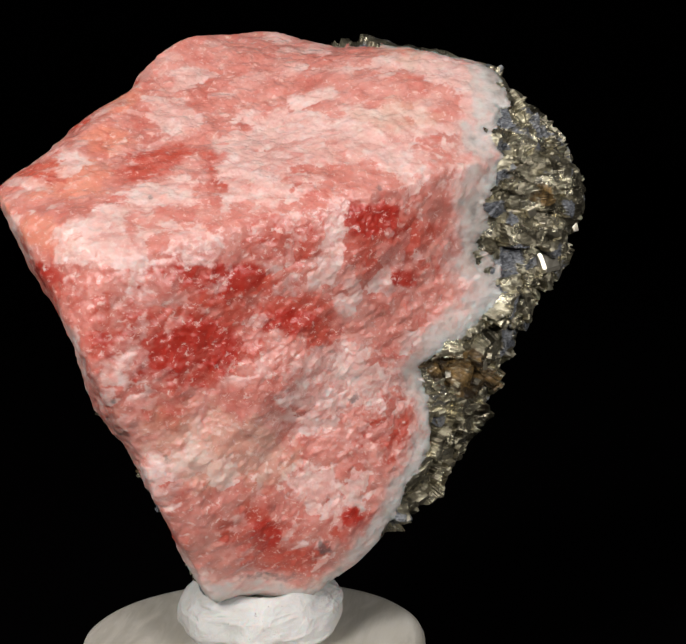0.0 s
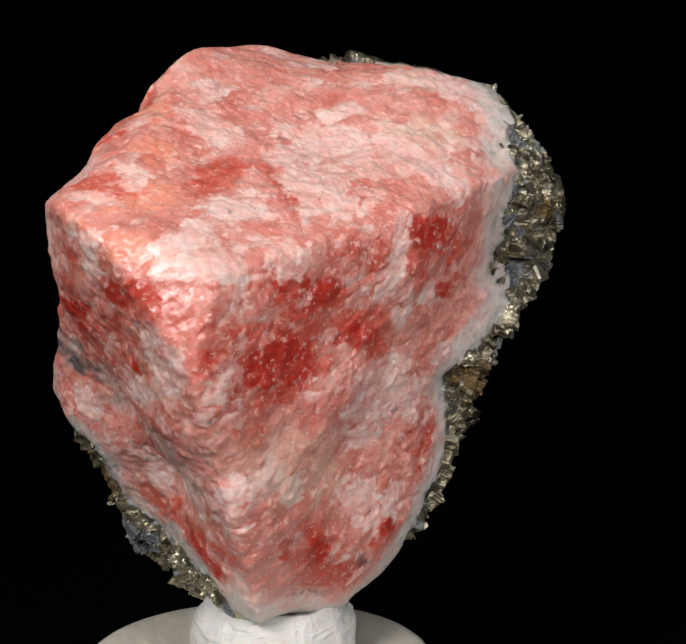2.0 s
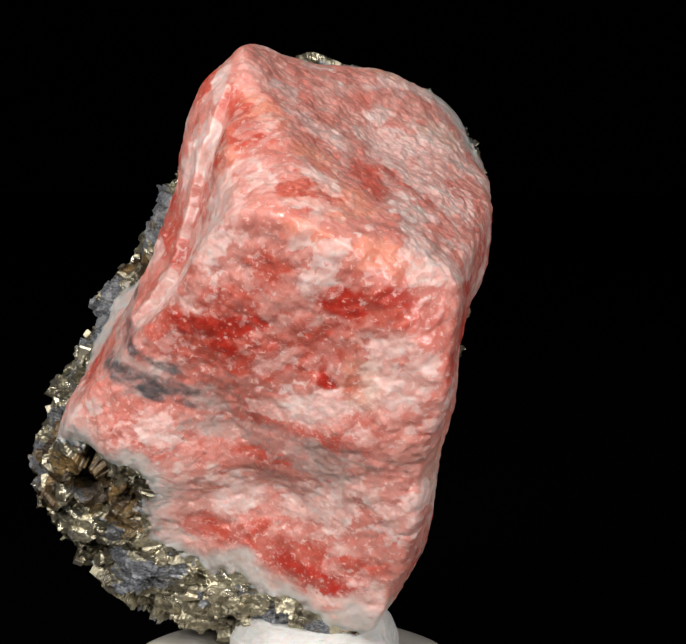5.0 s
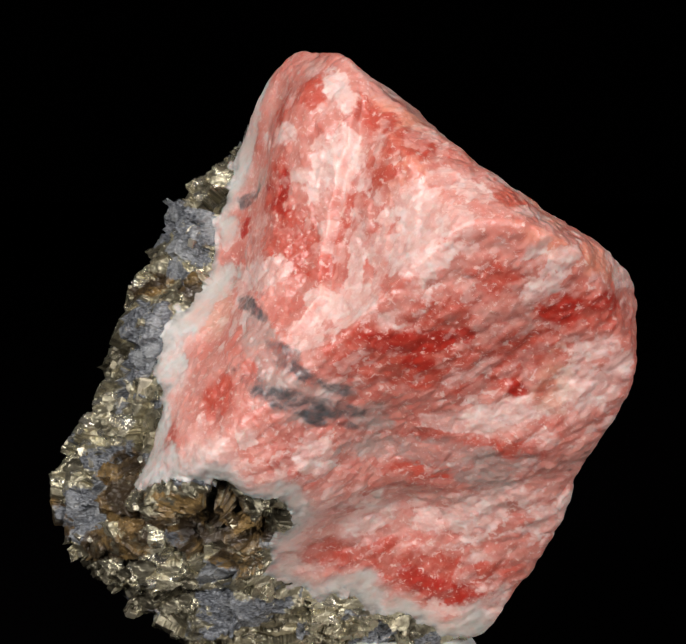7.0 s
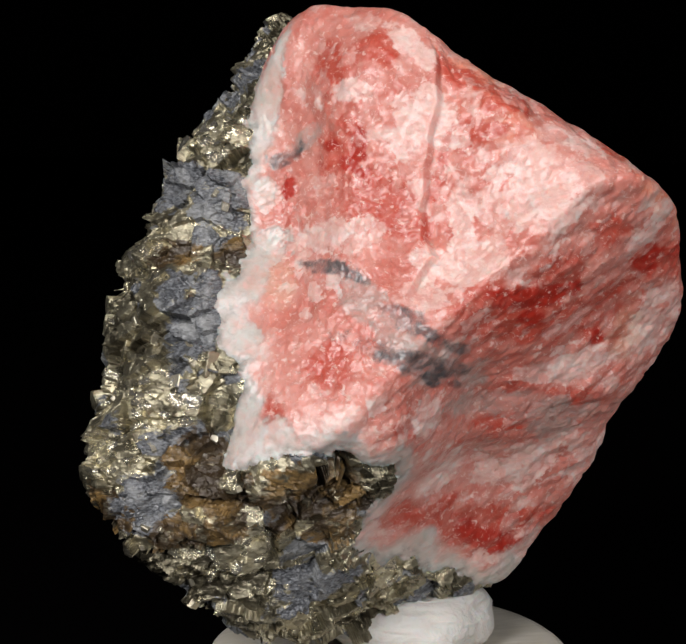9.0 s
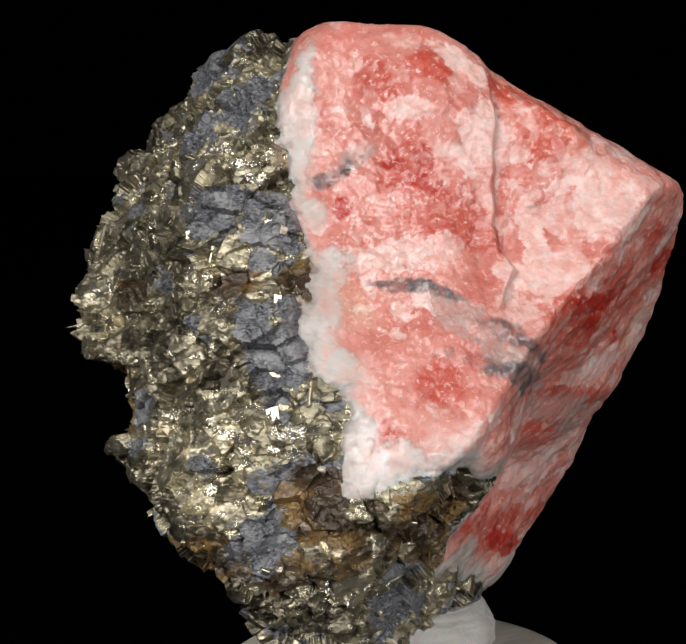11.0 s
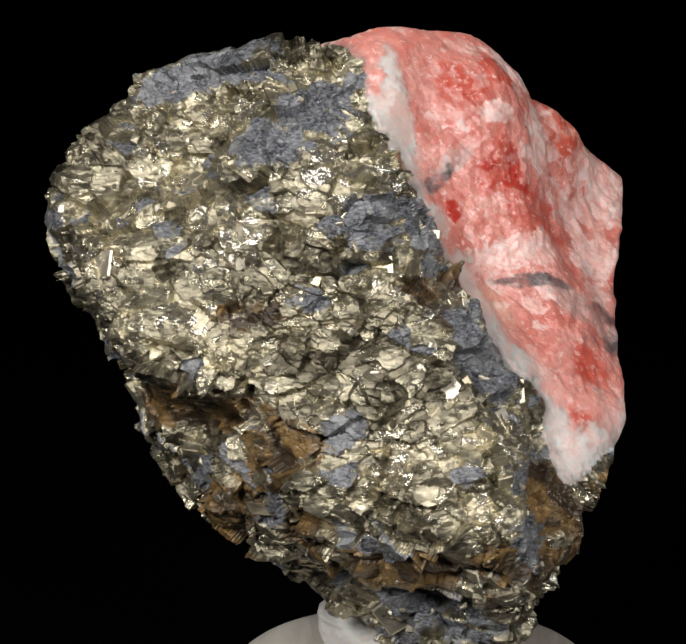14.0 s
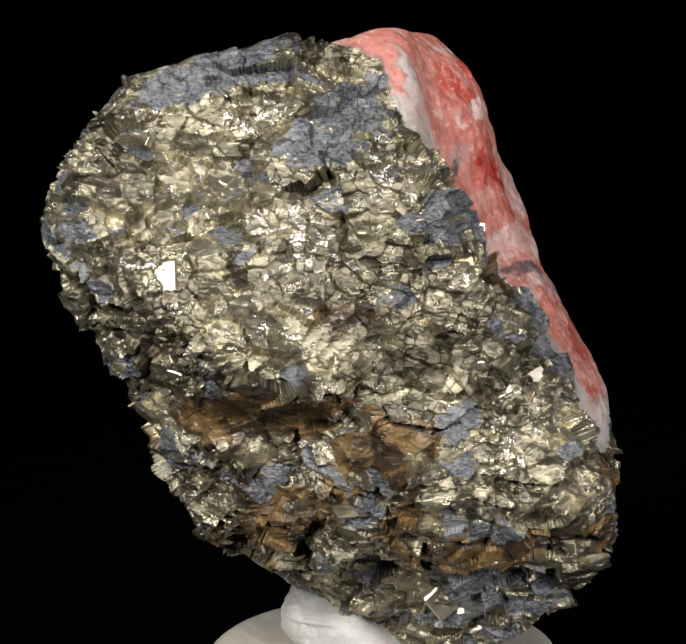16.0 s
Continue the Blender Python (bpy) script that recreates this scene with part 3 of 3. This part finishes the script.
patch("gold", 87, 46, 6.6, 3.3, 25)
patch("rust_shade", -1, 26, 2.2, 1.1, -46)
patch("rust_shade", 10, 3, 2.3, 0.3, -83)
patch("rust_shade", -2, -12, 15.5, 6.1, -20)
patch("slate", 6, 46, 6.5, 0.3, 41)
patch("slate", 27, 61, 6.1, 0.3, 52)
patch("gold", 1, 32, 5.6, 0.9, -51)
patch("gold", -11, -16, 7.7, 4.4, -74)

# underside of the ledge: little relief, fully brown to put its shade into colour
patch("flat", 42, -7, 20, 5.5, 6)

# the seam between the rose half and the ore, as headings from the heart
SEAM = [(20, 60), (14, 50), (1, 45), (-7, 40), (-11, 34), (-9, 27), (-8, 20), (-6, 12), (-6, 5), (-15, -2), (-18, -10),
        (-14, -20), (-11, -29), (-13, -38), (-18, -48), (-22, -58), (-34, -68), (-64, -75), (-114, -65), (-142, -71),
        (-167, -71), (175, -65), (152, -56), (150, -47), (155, -43), (162, -33), (164, -24), (156, -22), (151, -16), (143, -16),
        (128, -21), (127, -14), (127, -8), (128, 0), (121, 1), (118, 6), (114, 16), (111, 28), (104, 39), (100, 46), (95, 53),
        (86, 57), (79, 67), (57, 75), (32, 69)]


def radius(u):
    r = np.full(len(u), 1.0)
    every = []
    for n, d in PLANES:
        c = u @ n
        every.append(np.minimum(np.where(c > 0.05, d / np.maximum(c, 0.05), 1.0), 0.2))
    every = np.array(every)
    low = every.min(0)
    soft = 0.0005
    r = low - soft * np.log(np.exp(-(every - low) / soft).sum(0))
    for n, w, amp in SWELLS:
        r = r + amp * np.exp(-0.5 * (np.arccos(np.clip(u @ n, -1, 1)) / w) ** 2)
    return r


def flat_map(u):
    """The headings laid flat round the middle of the ore."""
    c = heading(50, -10)
    e = np.cross((0, 0, 1), c)
    e /= np.linalg.norm(e)
    n = np.cross(c, e)
    k = 2 / np.maximum(1 + u @ c, 1e-4)
    return np.stack([k * (u @ e), k * (u @ n)], 1)


def seam_gap(u):
    """Degrees to the seam: positive in the ore, negative in the rose half."""
    q = flat_map(u)
    ring = flat_map(np.array([heading(a, e) for a, e in SEAM]))
    best, inside = np.full(len(u), 1e9), np.zeros(len(u), bool)
    for a, b in zip(ring, np.roll(ring, -1, 0)):
        d = b - a
        t = np.clip(((q - a) @ d) / (d @ d), 0, 1)
        best = np.minimum(best, np.linalg.norm(q - a - t[:, None] * d, axis=1))
        cross = (a[1] > q[:, 1]) != (b[1] > q[:, 1])
        inside ^= cross & (q[:, 0] < d[0] * (q[:, 1] - a[1]) / (d[1] + 1e-12) + a[0])
    local = 1 + (q * q).sum(1) / 4
    gap = np.degrees(best / local)
    gap = np.where(inside, gap, -gap)
    return np.where(u @ heading(50, -10) < -0.75, -60.0, gap)


def zone(u, kind, fray, soft=0.32):
    total = np.zeros(len(u))
    for k, c, a, b, turn in ZONES:
        if k != kind:
            continue
        near = np.nonzero(u @ c > math.cos(min(2.2 * a + 0.06, 1.4)))[0]
        e = np.cross((0, 0, 1), c)
        e /= np.linalg.norm(e)
        n = np.cross(c, e)
        v = u[near] / (u[near] @ c)[:, None]
        x, y = v @ e, v @ n
        x, y = x * math.cos(turn) + y * math.sin(turn), y * math.cos(turn) - x * math.sin(turn)
        m = np.sqrt((x / a) ** 2 + (y / b) ** 2) + fray[near]
        total[near] = np.maximum(total[near], 1 - ramp(m, 1 - soft, 1 + soft))
    return total


def point_normals(points, tris):
    side = np.cross(points[tris[:, 1]] - points[tris[:, 0]], points[tris[:, 2]] - points[tris[:, 0]])
    out = np.zeros_like(points)
    for k in range(3):
        for axis in range(3):
            out[:, axis] += np.bincount(tris[:, k], side[:, axis], len(points))
    return out / np.linalg.norm(out, axis=1)[:, None]


def shell(name, verts, tris, keep, masks, mat, parent, origin, normals=None):
    """A mesh of the kept triangles, with masks stored on its points."""
    tri = tris[keep]
    used, tri = np.unique(tri, return_inverse=True)
    tri = tri.reshape(-1, 3)
    me = bpy.data.meshes.new(name)
    me.vertices.add(len(used))
    me.vertices.foreach_set("co", (verts[used] - origin).ravel())
    me.loops.add(tri.size)
    me.loops.foreach_set("vertex_index", tri.ravel().astype(np.int32))
    me.polygons.add(len(tri))
    me.polygons.foreach_set("loop_start", np.arange(0, tri.size, 3, dtype=np.int32))
    me.polygons.foreach_set("loop_total", np.full(len(tri), 3, dtype=np.int32))
    me.polygons.foreach_set("use_smooth", np.full(len(tri), normals is not None))
    me.update(calc_edges=True)
    for key, values in masks.items():
        me.attributes.new(key, "FLOAT", "POINT").data.foreach_set("value", values[used].astype(np.float32))
    if normals is not None:
        me.normals_split_custom_set_from_vertices(normals[used])
    me.materials.append(mat)
    ob = new(name, me)
    ob.parent = parent
    return ob


def crystal_block(seed):
    """A small striated crystal: a cube with cut corners, bevelled and slightly sheared."""
    rnd = random.Random(seed)
    bm = bmesh.new()
    bmesh.ops.create_cube(bm, size=1)
    for v in bm.verts:
        v.co = [c * rnd.uniform(0.85, 1.15) for c in v.co]
        v.co.x += 0.25 * v.co.z * rnd.uniform(-1, 1)
    bmesh.ops.bevel(bm, geom=bm.edges[:] + bm.verts[:], offset=rnd.uniform(0.05, 0.12), segments=1, affect="EDGES")
    me = bpy.data.meshes.new("pyrite_crystal")
    bm.to_mesh(me)
    bm.free()
    me.materials.append(BRASS)
    return me


def specimen():
    base = np.array([-0.0103, 0.0124, -0.0393 + LIFT])
    root = new("mineral_specimen")
    root.location = base
    tagged(root, "rough rose-pink crystal with white seam and brassy pyrite", "mineral")
    bm = bmesh.new()
    bmesh.ops.create_icosphere(bm, subdivisions=9, radius=1)
    ball = bpy.data.meshes.new("ball")
    bm.to_mesh(ball)
    bm.free()
    u = np.empty(len(ball.vertices) * 3)
    ball.vertices.foreach_get("co", u)
    u = u.reshape(-1, 3)
    u /= np.linalg.norm(u, axis=1)[:, None]
    tris = np.empty(len(ball.polygons) * 3, dtype=np.int32)
    ball.loops.foreach_get("vertex_index", tris)
    tris = tris.reshape(-1, 3)
    bpy.data.meshes.remove(ball)

    r = radius(u)
    p = u * r[:, None] * 1000          # millimetres from the heart
    wobble = np.stack([layered(p / 5, 3, 31 + k) for k in range(3)], 1)
    calm = seam_gap(u + wobble * 0.028)
    seam = calm + 1.2 * layered(p / 1.6, 3, 41)
    ore = ramp(calm, -1.0, 3.0)

    # rose half: shallow cleavage steps, drawn out along the grain
    turn = np.array(Euler((0.5, 0.3, 0.6)).to_matrix())
    along = p @ turn.T * np.array([0.7, 1.0, 1.5])
    steps = layered(along / 4, 4, 51)
    tread = np.abs((layered(along / 9, 3, 55) * 3) % 1 - 0.5)
    ragged = along + 0.5 * np.stack([layered(p / 1.3, 3, 141 + k) for k in range(3)], 1)
    stone = calm < 4.0
    plate, plate_lot, chip, chip_lot = np.zeros((4, len(p)))
    plate[stone], plate_lot[stone] = facets(ragged[stone], 4.2, 0.16, 151, 0.05)
    chip[stone], chip_lot[stone] = facets(ragged[stone], 1.9, 0.15, 161, 0.06)
    chips = 1.1 * plate + 0.7 * chip
    rose = 0.03 * steps + 0.09 * layered(p / 1.1, 3, 221) + 0.10 * np.maximum(0, 0.30 - tread) + 0.85 * chips
    # ore: lumps and flat tilted crystal faces of three sizes
    lumps = layered(p / 7, 3, 61)
    bent = p + 0.12 * np.stack([layered(p / 1.1, 2, 131 + k) for k in range(3)], 1)
    crust_at = calm > -4.0
    broad, broad_lot, broad_kind, block, block_lot, block_kind, grit, grit_lot, dust, dust_lot = np.zeros((10, len(p)))
    beds = bent[crust_at] @ np.array(Euler((0.14, -0.10, 0.35)).to_matrix()).T * np.array([1.0, 1.0, 1.45])
    broad[crust_at], broad_lot[crust_at], broad_kind[crust_at] = broken(beds, 6.4, 1.5, 0.28, 71)
    block[crust_at], block_lot[crust_at], block_kind[crust_at] = broken(beds, 2.9, 0.70, 0.28, 81)
    grit[crust_at], grit_lot[crust_at], _ = broken(beds, 1.25, 0.20, 0.28, 91)
    dust[crust_at], dust_lot[crust_at] = facets(p[crust_at], 0.6, 0.30, 93)
    granular = ramp(layered(p / 5, 2, 94) + 0.5 * (broad_lot - 0.5), -0.1, 0.3)
    faces = broad + block + grit * (0.25 + 0.9 * granular) + 0.8 * dust * granular
    faces = faces * (1 - 0.8 * zone(u, "flat", 0.15 * lumps, 0.2))
    rough = 0.5 * lumps + faces
    # calcite stands a little sunken against the ore and smooth
    rim_wide = 2.6 + 3.0 * layered(p / 8, 2, 65)
    rim_wide = rim_wide - 9 * ramp(u @ heading(60, 78), 0.94, 0.98)
    whiteness = ramp(seam, -rim_wide - 4.0, -rim_wide + 1.8)
    shard = grains(along / 1.7, 181)[1]
    fray = 0.42 * layered(p / 2.2, 5, 67, 0.66) + 0.35 * (shard[:, 0] - 0.5) + 0.35 * (chip_lot - 0.5)
    whiteness = np.maximum(whiteness, zone(u, "white", fray, 0.45))
    # the upper plate breaks off along a crooked line, and the face beyond it lies lower
    az, el = np.degrees(np.arctan2(u[:, 1], u[:, 0])), np.degrees(np.arcsin(u[:, 2]))
    past = (az - np.interp(el, (16, 26, 35, 47, 57, 63), (166, 174, 172, 173, 178, 180)) + 180) % 360 - 180 + 1.2 * layered(p / 3, 3, 211)
    rose = rose - 1.1 * ramp(past, -0.7, 0.9) * (1 - ramp(past, 6, 26)) * ramp(el, 12, 20) * (1 - ramp(el, 60, 70))
    smooth_rim = 0.15 * layered(p / 3, 3, 68)
    rose = rose * (1 - 0.6 * whiteness) + smooth_rim * whiteness * 0.6
    r_mm = r * 1000 + rose * (1 - ore) + (rough + 0.35) * ore
    # lift the relief along the smooth form's own normals
    form = u * r[:, None]
    verts = HEART + form + point_normals(form, tris) * ((r_mm - r * 1000) / 1000)[:, None]
    normals = point_normals(verts, tris)

    masks = {}
    for key in ("red", "deep", "pale", "grey"):
        masks[key] = zone(u, key, fray, 0.11 if key == "pale" else 0.28)
    masks["warm"] = zone(u, "peach", fray)
    masks["straw"] = zone(u, "yellow", fray)
    masks["vein"] = np.maximum(zone(u, "vein", fray), 0.75 * zone(u, "spot", 1.1 * layered(p / 0.7, 3, 197, 0.6), 0.5))
    drift = layered(along / 3.2, 4, 95, 0.6) + 0.5 * (shard[:, 1] - 0.5)
    masks["pale"] = np.clip(np.maximum(masks["pale"], 0.4 * ramp(drift, 0.46, 0.58)), 0, 1)
    plates = np.maximum(ramp(plate_lot, 0.66, 0.70), 0.8 * ramp(chip_lot, 0.74, 0.79)) * ramp(layered(p / 7, 3, 191), 0.0, 0.45) * (1 - 0.7 * masks["red"]) * (1 - masks["deep"])
    masks["pale"] = np.maximum(masks["pale"] * (0.55 + 0.45 * ramp(0.6 * plate_lot + 0.4 * chip_lot, 0.25, 0.5)), plates)
    masks["red"] = np.clip(np.maximum(masks["red"], 0.35 * ramp(layered(p / 2.6, 4, 97, 0.62), 0.15, 0.42)) * (1 - 0.6 * masks["pale"]), 0, 1)
    masks["pale"] = np.maximum(masks["pale"], ramp(seam, -rim_wide - 5, -rim_wide) * 0.8)
    masks["blush"] = np.clip(ramp(-seam, rim_wide * 0.3, rim_wide + 1.5) * ramp(layered(p / 2.0, 3, 99), -0.3, 0.5), 0, 1) * 0.8
    masks["white"] = whiteness
    masks["smut"] = ramp(seam, -2.2, 0.3)
    cell = 0.55 * (block_lot - 0.5) + 0.30 * (grit_lot - 0.5)
    for key in ("slate", "gold", "rust_shade"):
        masks[key] = zone(u, key, fray * 0.5 + cell, 0.22)
    gold = masks.pop("gold")
    masks["tone"] = np.clip(0.60 * block_lot + 0.40 * grit_lot + 0.25 * dust_lot + 0.35 * (broad_kind - 0.5) + 0.20 * gold - 0.16, 0, 1)
    masks["second"] = np.clip((1.7 * block_kind + 2.3 * grit_lot) % 1 * (0.8 + 0.3 * gold), 0, 1)
    # stray blocks of the other minerals, whole blocks at a time
    masks["slate"] = np.maximum(masks["slate"], ramp(0.6 * broad_kind + 0.4 * block_kind, 0.66, 0.72) * (1 - 0.8 * gold))
    # stained blocks, plus shade painted brown on the ledge's underside and low ore
    masks["rust_shade"] = np.maximum(zone(u, "flat", 0.3 * cell, 0.2), masks["rust_shade"] * (0.75 + 0.25 * ramp(block_kind, 0.25, 0.3)), ramp(0.35 * broad_lot + 0.65 * (1 - block_kind), 0.80, 0.85) * (1 - 0.5 * gold))

    mid_seam = seam[tris].mean(1)
    mid_white = whiteness[tris].mean(1)
    is_ore = mid_seam > 0.2
    is_rim = ~is_ore & (mid_white > 0.55)
    carbonate = {k: masks[k] for k in ("red", "deep", "pale", "grey", "warm", "straw", "vein", "white", "blush", "smut")}
    shell("rose_crystal", verts, tris, ~is_ore & ~is_rim, carbonate, ROSE, root, base, normals)
    rim = shell("calcite_seam", verts, tris, is_rim, carbonate, CALCITE, root, base, normals)
    tagged(rim, "milky white calcite seam")
    crust = shell("pyrite_crust", verts, tris, is_ore, {k: masks[k] for k in ("slate", "rust_shade", "tone", "second")}, ORE, root, base)
    tagged(crust, "granular brassy pyrite with slate-grey quartz, rusty stain and painted shade")

    # single crystals that stand out of the crust
    shapes = [crystal_block(k) for k in range(8)]
    rnd = random.Random(7)
    inner = np.nonzero(seam > 3.0)[0]

    def plant(at, size, turn, sink, mesh):
        ob = new("pyrite_crystal", mesh)
        ob.parent = crust
        n = u[at]
        ob.matrix_local = Matrix.LocRotScale(Vector(verts[at] - base - n * sink), turn, Vector(size))
        return ob

    def set_crystal(az, el, wide, high, deep, face_az, face_el, spin=0):
        """A large crystal whose flat face looks to face_az, face_el."""
        at = int(np.argmax(u @ heading(az, el)))
        q = Vector(heading(face_az, face_el)).to_track_quat("Z", "Y") @ Euler((0, 0, radians(spin))).to_quaternion()
        plant(at, (wide / 1150, high / 1150, deep / 1150), q, deep * 0.00042, shapes[at % 8])

    for row in BIG_CRYSTALS:
        set_crystal(*row)
    for k in range(250):
        at = int(inner[rnd.randrange(len(inner))])
        s = 0.0007 * rnd.uniform(0.8, 1.6) * (1.7 if rnd.random() < 0.12 else 1.0)
        q = Vector(u[at]).to_track_quat("Z", "Y") @ Euler([rnd.uniform(-0.5, 0.5), rnd.uniform(-0.5, 0.5), rnd.uniform(0, 3)]).to_quaternion()
        plant(at, (s * rnd.uniform(0.7, 1.4), s * rnd.uniform(0.7, 1.4), s * rnd.uniform(0.6, 1.0)), q, s * 0.42, shapes[k % 8])
    return root


# az, el, width, height, depth in mm, heading of the flat face, spin
BIG_CRYSTALS = [(93, -2, 3.4, 2.4, 2.0, 84, 14, 20), (4, 14, 4.0, 5.2, 2.5, -48, 16, 10), (31, 17, 3.4, 5.0, 4.0, 62, 12, 4),
                (94, -55, 4.6, 4.6, 4.0, 82, -6, 35), (103, -1, 2.6, 2.4, 2.2, 88, 22, 45),
                (119, -3, 1.6, 3.6, 2.0, 106, 12, 5), (63, -27, 4.4, 1.8, 2.6, 70, 6, 4), (72, -30, 2.6, 3.0, 2.4, 76, -6, 28),
                (90, 24, 2.4, 2.6, 1.8, 86, 20, 12), (56, 24, 2.8, 2.6, 1.6, 72, 30, 25)]
# the ledge with a dark hollow under it, rusty and with shade painted in, and the overhang at the foot
swell(7, 14, 13, 0.8)
swell(46, 2, 7, 1.6)
swell(60, 0, 7, 1.3)
swell(43, -9, 5, -4.2)
swell(56, -8, 5, -4.0)
patch("rust_shade", 43, -8, 9, 5, 0)
patch("rust_shade", 56, -7, 9, 5, 0)
swell(70, -34, 8, 1.2)
swell(95, -33, 9, 1.2)
swell(78, -48, 8, -1.8)
swell(-100, 80, 18, 0.7)
# the foot, pressed into the putty
swell(-90, -78, 15, 1.6)


def putty_pad():
    """A pressed pad of putty with a raised lip round the stone's foot."""
    base = np.array([-0.0068, 0.0012, -0.0436 + LIFT])
    bm = bmesh.new()
    bmesh.ops.create_icosphere(bm, subdivisions=6, radius=1)
    for v in bm.verts:
        n = v.co.normalized()
        flat = math.hypot(n.x, n.y)
        lump = noise.fractal(n * 2.3, 0.8, 2.0, 4)
        r = 10.6 + 0.8 * noise.noise(n * 1.7 + Vector((3, 1, 7)))
        z = 3.7 * math.copysign(abs(n.z) ** 0.62, n.z)
        lip = 1.1 * math.exp(-((flat - 0.72) / 0.22) ** 2) if n.z > 0 else 0
        crease = 0.35 * abs(noise.noise(Vector((n.x * 2.2, n.y * 2.2, n.z * 7)))) if n.z < 0.7 else 0
        swell_out = flat ** 0.75 * r - crease
        a = math.atan2(n.y, n.x)
        v.co = Vector((swell_out * math.cos(a) + 0.25 * lump, swell_out * math.sin(a) + 0.25 * lump, max(0.0, 3.4 + z + lip + 0.35 * lump))) / 1000
    ob = part("putty_pad", bm, PUTTY)
    for f in ob.data.polygons:
        f.use_smooth = True
    ob.location = base
    return tagged(ob, "lumpy off-white putty pad pressed under the stone", "putty")


def display_disc():
    """A thick round of frosted acrylic with a rounded edge."""
    base = np.array([-0.0083, 0.0041, 0.0])
    bm = bmesh.new()
    profile = [(0.0, 20.0), (8.0, 20.0), (16.0, 20.0), (20.4, 19.98), (21.4, 19.8), (22.1, 19.3), (22.5, 18.5), (22.6, 17.5), (22.6, 1.0), (22.2, 0.2), (21.6, 0.0), (0.0, 0.0)]
    rings, turns = [], 128
    for r, z in profile:
        if r == 0:
            rings.append([bm.verts.new((0, 0, z / 1000))])
        else:
            rings.append([bm.verts.new((r / 1000 * math.cos(2 * math.pi * k / turns), r / 1000 * math.sin(2 * math.pi * k / turns), z / 1000)) for k in range(turns)])
    for a, b in zip(rings, rings[1:]):
        for k in range(turns):
            q = [a[k % len(a)], b[k % len(b)], b[(k + 1) % len(b)], a[(k + 1) % len(a)]]
            q = list(dict.fromkeys(q))
            bm.faces.new(q)
    bmesh.ops.recalc_face_normals(bm, faces=bm.faces[:])
    ob = part("display_disc", bm, ACRYLIC)
    for f in ob.data.polygons:
        f.use_smooth = True
    ob.location = base
    return tagged(ob, "round frosted acrylic display disc carrying the putty and stone", "stand")


STONE, PAD, DISC = specimen(), putty_pad(), display_disc()

# degrees that the turntable has turned
TURN = [(0.0, -7.48), (0.5, -3.75), (1.0, 2.19), (1.5, 7.62), (2.0, 12.77), (2.5, 18.56), (3.0, 25.33), (3.5, 32.50),
        (3.7, 35.42), (5.8, 63.59), (6.0, 66.79), (6.5, 74.74), (6.7, 78.88), (6.8, 80.90), (7.0, 83.25), (7.5, 90.88),
        (8.0, 97.56), (8.2, 100.08), (10.3, 123.54), (10.5, 126.28), (11.0, 133.09), (11.5, 140.24), (12.0, 147.45),
        (12.5, 154.49), (13.0, 161.83), (13.5, 169.09), (14.0, 176.39), (14.5, 183.39), (15.0, 190.05), (15.5, 196.38),
        (16.0, 202.59)]


def motions():
    for thing in (STONE, PAD, DISC):
        foot = Matrix.Translation(thing.location)
        walk(thing, [(t, Matrix.Rotation(radians(a), 4, "Z") @ foot) for t, a in TURN])


motions()
